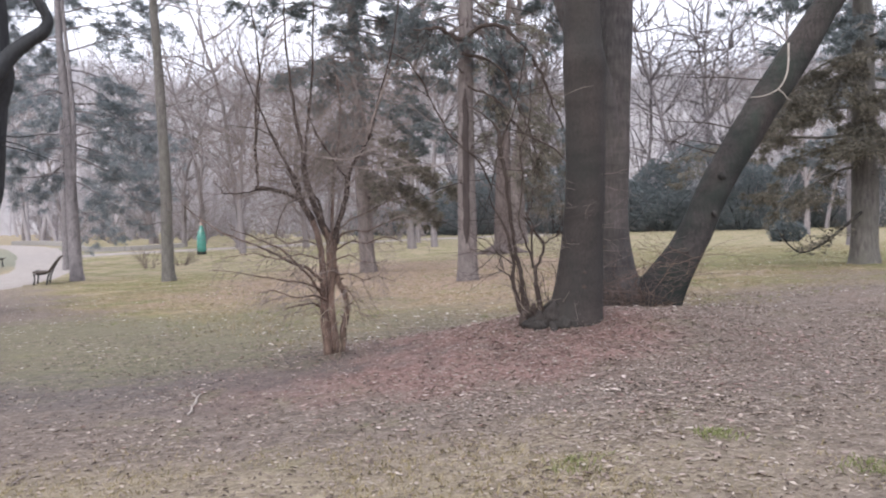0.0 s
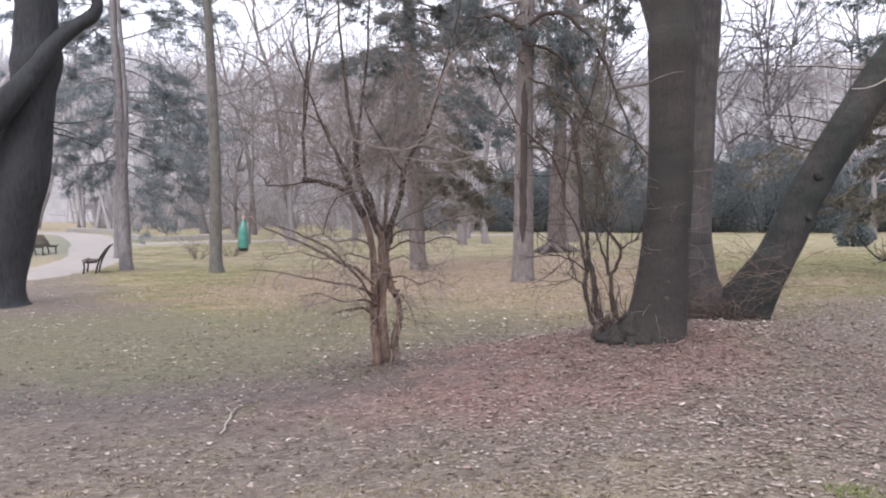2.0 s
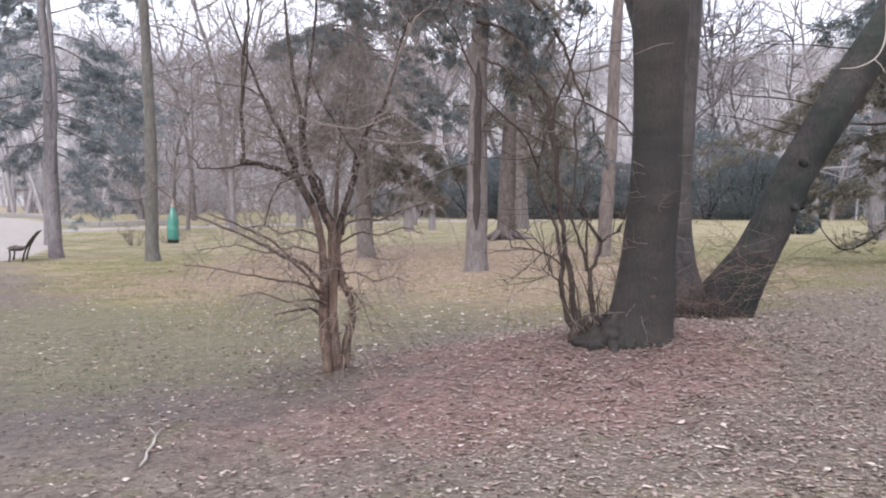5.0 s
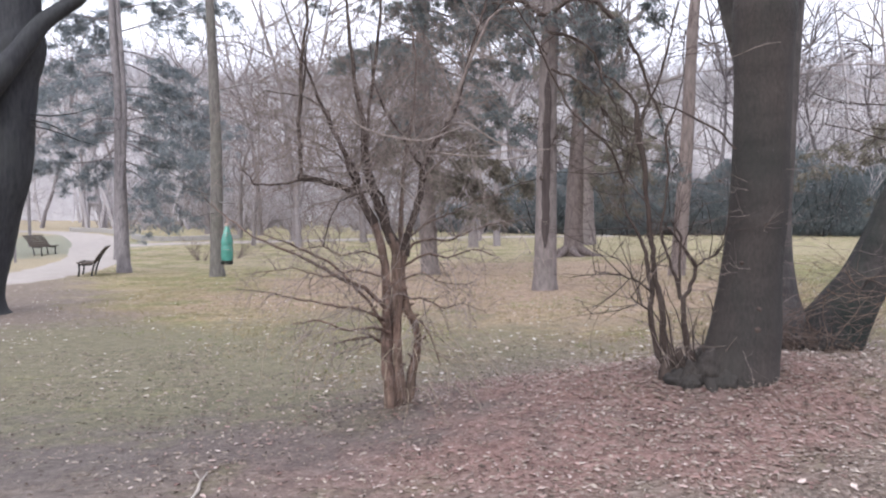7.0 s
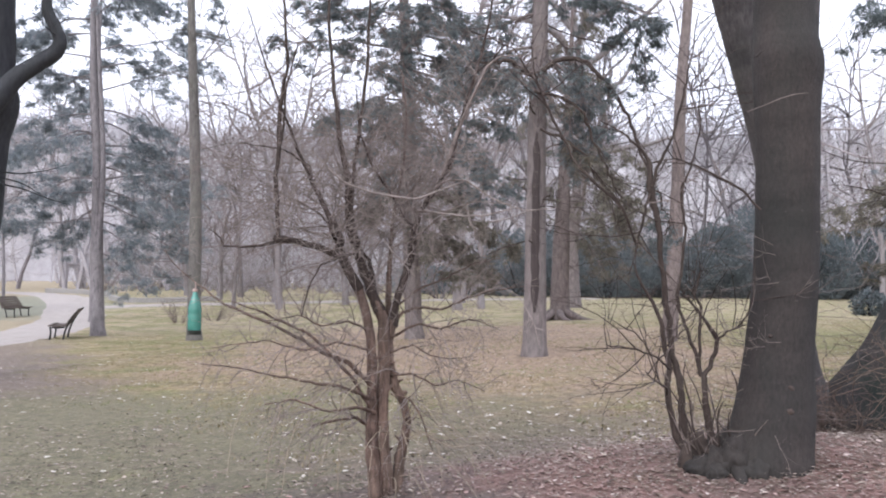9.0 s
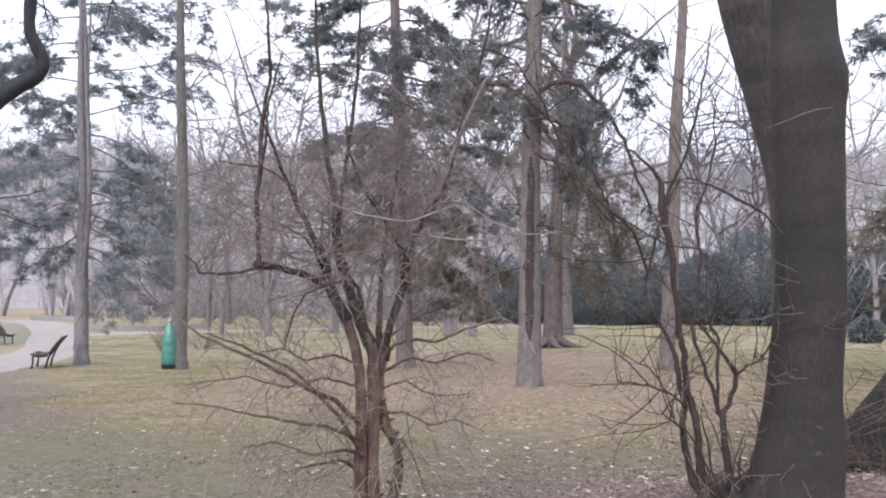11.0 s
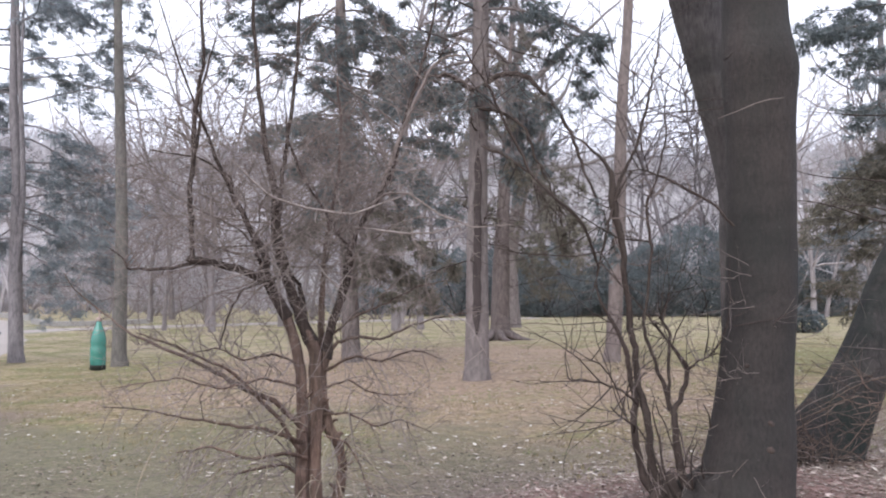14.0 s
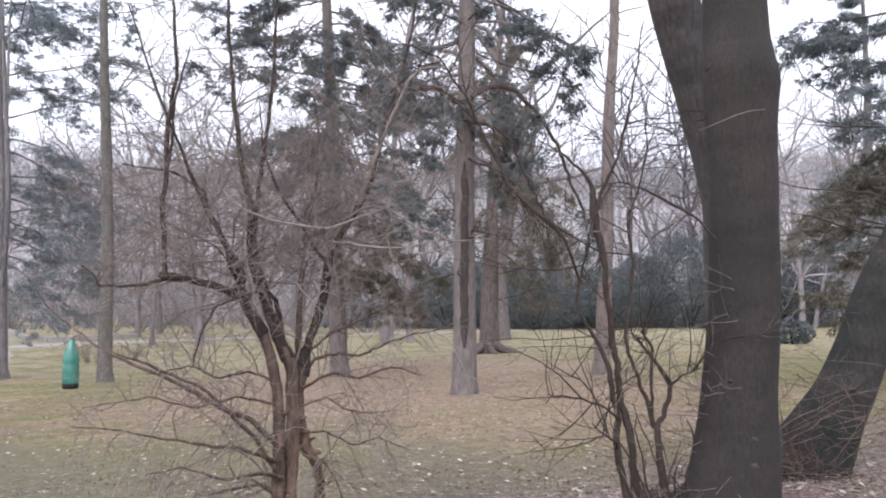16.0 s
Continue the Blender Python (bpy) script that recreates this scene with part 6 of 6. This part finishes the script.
def bench(m, label):
    base = thing("park_bench", (0, 0, 0), label, "bench", "benches along the path")
    for k in range(4):
        y = 0.02 + 0.13 * k
        bm = bmesh.new()
        slat(bm, (-0.85, y, 0.42 + 0.012 * (k - 1.5) ** 2), (0.85, y, 0.42 + 0.012 * (k - 1.5) ** 2), 0.11, 0.035, 0)
        part("seat_slat", bm, BENCH_WOOD, base)
    for k in range(5):
        bm = bmesh.new()
        y, z = -0.07 - 0.052 * k - 0.006 * k * k, 0.50 + 0.105 * k
        slat(bm, (-0.85, y, z), (0.85, y, z), 0.096, 0.03, radians(116 + 3 * k))
        part("back_slat", bm, BENCH_WOOD, base)
    for x in (-0.6, 0.6):
        T = Tubes()
        T.add([(x, 0.42, 0.39), (x, 0.40, 0.2), (x, 0.44, -0.03)], [0.03, 0.026, 0.032], 8)
        T.add([(x, 0.44, 0.385), (x, 0.2, 0.37), (x, 0.0, 0.39)], [0.024, 0.024, 0.026], 8)
        T.add([(x, 0.05, -0.03), (x, 0.0, 0.25), (x, -0.09, 0.5), (x, -0.24, 0.76), (x, -0.40, 0.97)], [0.032, 0.028, 0.026, 0.022, 0.018], 8)
        T.ob("support", IRON, base)
    base.matrix_basis = m
    return base


g = land(-10.7, 31.0)
b1 = bench(Matrix.Translation((-10.45, 31.1, g)) @ Matrix.Rotation(radians(104), 4, "Z"), "dark slatted park bench facing the gravel path")
b2 = copy_thing(b1, Matrix.Translation((-18.2, 45.3, land(-18.2, 45.3))) @ Matrix.Rotation(radians(262), 4, "Z"))
b2["label"] = "dark slatted park bench across the gravel path"

# ---- distance: a pale band of woods ----
def backdrop():
    """The far woods, haze painted into their colour: a closed band of crowns with a ragged, twiggy top."""
    rng = random.Random(31)
    verts, faces, n, d = [], [], 1400, 170
    tops = []
    for i in range(n + 1):
        a = -math.pi * 0.75 + 1.5 * math.pi * i / n
        h = 28 + 4.5 * noise.noise((i * 0.03, 2, 5)) + 2.6 * noise.noise((i * 0.11, 9, 1)) + 2.0 * noise.noise((i * 0.37, 4, 1)) + 1.2 * noise.noise((i * 1.1, 4, 8))
        x, y = d * math.sin(a), d * math.cos(a)
        verts += [(x, y, -3), (x, y, h * 0.5), (x, y, h)]
        tops.append((a, h))
    for i in range(n):
        for k in range(2):
            faces.append((3 * i + k, 3 * i + 3 + k, 3 * i + 4 + k, 3 * i + 1 + k))
    tv, tf = [], []
    for a, h in tops:
        if abs(a) > 0.9:
            continue
        for _ in range(14):
            b, z = a + rng.uniform(-0.004, 0.004), h - rng.uniform(0.5, 4)
            q = d - rng.uniform(0.3, 2.0)
            lean, up, w = rng.gauss(0, 0.022), rng.uniform(2, 6.5), rng.uniform(0.05, 0.12) / d
            k = len(tv)
            for bb, zz in ((b - w, z), (b + w, z), (b + lean, z + up)):
                tv.append((q * math.sin(bb), q * math.cos(bb), zz))
            tf.append((k, k + 1, k + 2))
    m, nn, l, b = material("haze_paled_distant_woods", 1.0)
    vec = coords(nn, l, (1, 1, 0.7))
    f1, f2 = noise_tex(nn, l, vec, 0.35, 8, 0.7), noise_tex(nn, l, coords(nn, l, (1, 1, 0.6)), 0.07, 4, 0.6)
    # pale lavender greys carry the distance haze
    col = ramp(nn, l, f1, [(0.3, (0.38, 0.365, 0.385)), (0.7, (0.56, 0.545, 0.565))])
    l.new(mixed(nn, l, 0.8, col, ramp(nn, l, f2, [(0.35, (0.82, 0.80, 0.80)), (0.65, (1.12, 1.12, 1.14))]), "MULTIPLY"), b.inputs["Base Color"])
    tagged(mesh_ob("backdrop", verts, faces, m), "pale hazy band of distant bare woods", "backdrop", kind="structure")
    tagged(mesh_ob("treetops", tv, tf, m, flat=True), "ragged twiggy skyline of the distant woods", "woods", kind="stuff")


backdrop()


def far_woods():
    """The deep of the woods: hundreds of thin leafless trees, too far off to count."""
    rng = random.Random(404)
    T = Tubes()
    for _ in range(330):
        ang, d = rng.uniform(-0.62, 0.80), rng.uniform(78, 150)
        if abs(ang + 0.40) < 0.05 and d < 130:
            continue
        x, y = d * math.sin(ang), d * math.cos(ang)
        h, r = rng.uniform(12, 25), rng.uniform(0.14, 0.3)
        line = wander(rng, (x, y, land(x, y) - 0.3), (rng.gauss(0, 0.1), rng.gauss(0, 0.1), 1), h, 5, 0.13, 0.05)
        T.add(line, [r * (1 - 0.17 * k) for k in range(6)], 4, cap=False)
        sprout(T, rng, line, r * 0.36, 2, 9, h * 0.36, 0.80, 3, 0.03, 0.12, 0.22, 0.6, 3)
    for _ in range(420):
        ang, d = rng.uniform(-0.62, 0.80), rng.uniform(76, 120)
        if abs(ang + 0.40) < 0.05:
            continue
        x, y = d * math.sin(ang), d * math.cos(ang)
        h = rng.uniform(3, 11)
        for _ in range(5):
            a = rng.random() * 6.283
            line = wander(rng, (x, y, land(x, y) - 0.2), (0.5 * math.cos(a), 0.5 * math.sin(a), 1), h * rng.uniform(0.6, 1.1), 4, 0.12, 0.03)
            T.add(line, [0.06 * (1 - 0.2 * k) for k in range(5)], 3, cap=False)
            sprout(T, rng, line, 0.032, 1, 6, h * 0.4, 0.5, 3, 0.05, 0.1, 0.16, 0.6, 2)
    tagged(T.ob("far_woods", WOODS_HAZED), "deep hazy woods of thin bare mauve-grey trees", "woods", kind="stuff")


far_woods()


# ---- leaf litter and grass ----
def leaves():
    rng = random.Random(91)
    v, f = [], []

    def leaf(x, y, size, lift=0.0):
        nonlocal v, f
        z = land(x, y) + lumps(x, y) + 0.004 + lift
        a, tilt = rng.random() * 6.283, rng.gauss(0, 0.18)
        c, s = math.cos(a), math.sin(a)
        curl = rng.uniform(0.0, 0.24) * size
        i = len(v)
        for px, py, pz in ((-0.5, 0, 0.1), (-0.12, 0.34, 1.0), (0.28, 0.26, 0.9), (0.55, 0, 0.15), (0.28, -0.26, 0.8), (-0.12, -0.34, 1.0), (0.05, 0, 0.0)):
            px, py = px * size * rng.uniform(0.7, 1.3), py * size * rng.uniform(0.45, 1.15)
            v.append((x + px * c - py * s, y + px * s + py * c, z + pz * curl * 0.6 + max(0, tilt * px)))
        f.extend(((i, i + 6, i + 1), (i + 1, i + 6, i + 2), (i + 2, i + 6, i + 3), (i + 3, i + 6, i + 4), (i + 4, i + 6, i + 5), (i + 5, i + 6, i)))

    count = 0
    while count < 44000:
        x, y = rng.uniform(-6, 8.5), rng.uniform(3.7, 14)
        if abs(x - 0.4) > 0.62 * y + 0.4:
            continue
        d = math.exp(-(((x - 2.2) / 2.6) ** 2 + ((y - 7.4) / 2.2) ** 2))
        p = 0.22 + 0.75 * d + 0.25 * (x > 1) * (y < 11)
        if y > 10.5:
            p *= 0.35
        if x < -0.5 and 6.2 < y < 9.5:
            p *= 0.25
        if x < 0.6:
            p *= 0.38
        p *= 0.6 + 0.9 * max(0, noise.noise((x * 0.8, y * 0.8, 4)) + 0.35)
        if rng.random() > p:
            continue
        leaf(x, y, rng.uniform(0.011, 0.032) if rng.random() < 0.96 else rng.uniform(0.034, 0.062))
        count += 1
    for cx, cy, r0 in ((2.11, 7.9, 0.275), (3.04, 9.5, 0.33), (3.39, 9.4, 0.30), (-0.1, 8.35, 0.07), (1.78, 7.98, 0.1)):
        for _ in range(330 if r0 > 0.2 else 140):
            a, r = rng.random() * 6.283, r0 - 0.02 + abs(rng.gauss(0, 0.12))
            leaf(cx + r * math.cos(a), cy + r * math.sin(a), rng.uniform(0.015, 0.042), rng.uniform(0, 0.045) * math.exp(-(r - r0) * 12))
    cv, cf = [], []
    for _ in range(125000):
        y = -1.5 + 14.2 * rng.random() ** 1.1
        x = rng.uniform(-1.0, 1.1) * (abs(y) + 1.6)
        fade = smooth(-1.5, 1.8, y) * (1 - smooth(0.55, 1.0, abs(x - 0.1) / (abs(y) + 1.6)))
        if rng.random() > (0.45 + 0.5 * noise.noise((x * 1.1, y * 1.1, 2))) * fade * 1.15:
            continue
        z = land(x, y) + lumps(x, y) + 0.004
        a, L, w = rng.random() * 6.283, rng.uniform(0.006, 0.030), rng.uniform(0.003, 0.011)
        c, q = math.cos(a), math.sin(a)
        i = len(cv)
        cv.extend(((x - L * c, y - L * q, z), (x + w * q, y - w * c, z + rng.uniform(0, 0.012)), (x + L * c, y + L * q, z + rng.uniform(0, 0.008)), (x - w * q, y + w * c, z + 0.003)))
        cf.append((i, i + 1, i + 2, i + 3))
    tagged(mesh_ob("leaf_crumbs", cv, cf, LEAF_CRUMB, flat=True), "fine crumbs of dead leaves and twigs on soil", "debris", kind="stuff")
    ob = mesh_ob("fallen_leaves", v, f, LEAF_LITTER, flat=True)
    tagged(ob, "scattered curled tan and brown fallen leaves", "leaves", kind="stuff")
    v, f = [], []
    count = 0
    while count < 5600:
        x, y = rng.gauss(1.9, 1.5), rng.gauss(7.5, 1.05)
        if y < 4.6 or y > 10.2 or rng.random() > 0.55 + 0.9 * noise.noise((x * 1.3, y * 1.3, 9)):
            continue
        leaf(x, y, rng.uniform(0.012, 0.036) if rng.random() < 0.9 else rng.uniform(0.04, 0.06), 0.004)
        count += 1
    tagged(mesh_ob("mound_leaves", v, f, LEAF_RED, flat=True), "curled reddish and pale pink dead leaves over the mound", "leaves", kind="stuff")
    v, f = [], []
    for _ in range(13000):
        y = 8.0 + 25 * rng.random() ** 1.5
        x = rng.uniform(-0.62, 0.75) * y
        if noise.noise((x * 0.7, y * 0.7, 6)) < -0.25 or rng.random() > smooth(8.0, 12.0, y - 0.5 * lawn_edge(x)):
            continue
        leaf(x, y, rng.uniform(0.02, 0.07), 0.014)
    ob = mesh_ob("lawn_leaves", v, f, LEAF_PALE, flat=True)
    tagged(ob, "pale dry leaves scattered over the lawn", "leaves", kind="stuff")


leaves()


def grass():
    rng = random.Random(92)

    def blades(F, x, y, h, n, wide):
        v, f = F
        z = land(x, y) + lumps(x, y) - 0.005
        for _ in range(n):
            a = rng.random() * 6.283
            lx, ly = math.cos(a) * h * rng.uniform(0.2, 0.8), math.sin(a) * h * rng.uniform(0.2, 0.8)
            s, c = math.cos(a + 1.57) * wide, math.sin(a + 1.57) * wide
            x0, y0 = x + rng.gauss(0, 0.02), y + rng.gauss(0, 0.02)
            hh = h * rng.uniform(0.5, 1.1)
            i = len(v)
            v.extend(((x0 - s, y0 - c, z), (x0 + s, y0 + c, z), (x0 + lx * 0.5, y0 + ly * 0.5, z + hh * 0.75), (x0 + lx, y0 + ly, z + hh)))
            f.extend(((i, i + 1, i + 2), (i, i + 2, i + 3)))

    F, V = ([], []), ([], [])
    for _ in range(40000):
        y = 9.3 + 24 * rng.random() ** 1.5
        x = rng.uniform(-0.60, 0.75) * y
        v = y - lawn_edge(x)
        if noise.noise((x * 0.5, y * 0.5, 8)) < -0.12 or v < 9.3 or (v < 14.0 and rng.random() > ((v - 9.3) / 4.7) ** 0.8):
            continue
        blades(V if noise.noise((x * 0.8, y * 0.8, 3)) + 0.5 * noise.noise((x * 3, y * 3, 5)) > 0.12 else F, x, y, rng.uniform(0.02, 0.05), 3, 0.006)
    for _ in range(15000):
        x, y = rng.uniform(-3.5, 4), rng.uniform(2.2, 5.6)
        if rng.random() < (y - 4.3) / 1.3 or noise.noise((x * 0.9, y * 0.9, 8)) < -0.08 or (x > 1.4 and rng.random() < 0.85):
            continue
        blades(F, x, y, rng.uniform(0.015, 0.04), 3, 0.003)
    tagged(mesh_ob("grass", F[0], F[1], GRASS, flat=True), "short yellowed winter grass", "grass", kind="stuff")
    tagged(mesh_ob("lawn_grass", V[0], V[1], GRASS_GREEN, flat=True), "patches of short dull green lawn grass", "grass", kind="stuff")
    F = ([], [])
    for cx, cy, r in ((2.06, 4.63, 0.10), (1.19, 4.31, 0.12), (2.49, 3.81, 0.12), (0.2, 3.3, 0.12), (-1.0, 3.2, 0.1)):
        for _ in range(75):
            blades(F, rng.gauss(cx, r * 0.7), rng.gauss(cy, r * 0.7), rng.uniform(0.02, 0.05), 3, 0.003)
    tagged(mesh_ob("grass_tufts", F[0], F[1], GRASS_GREEN, flat=True), "small fresh green grass tufts among dead leaves", "grass", kind="stuff")


grass()
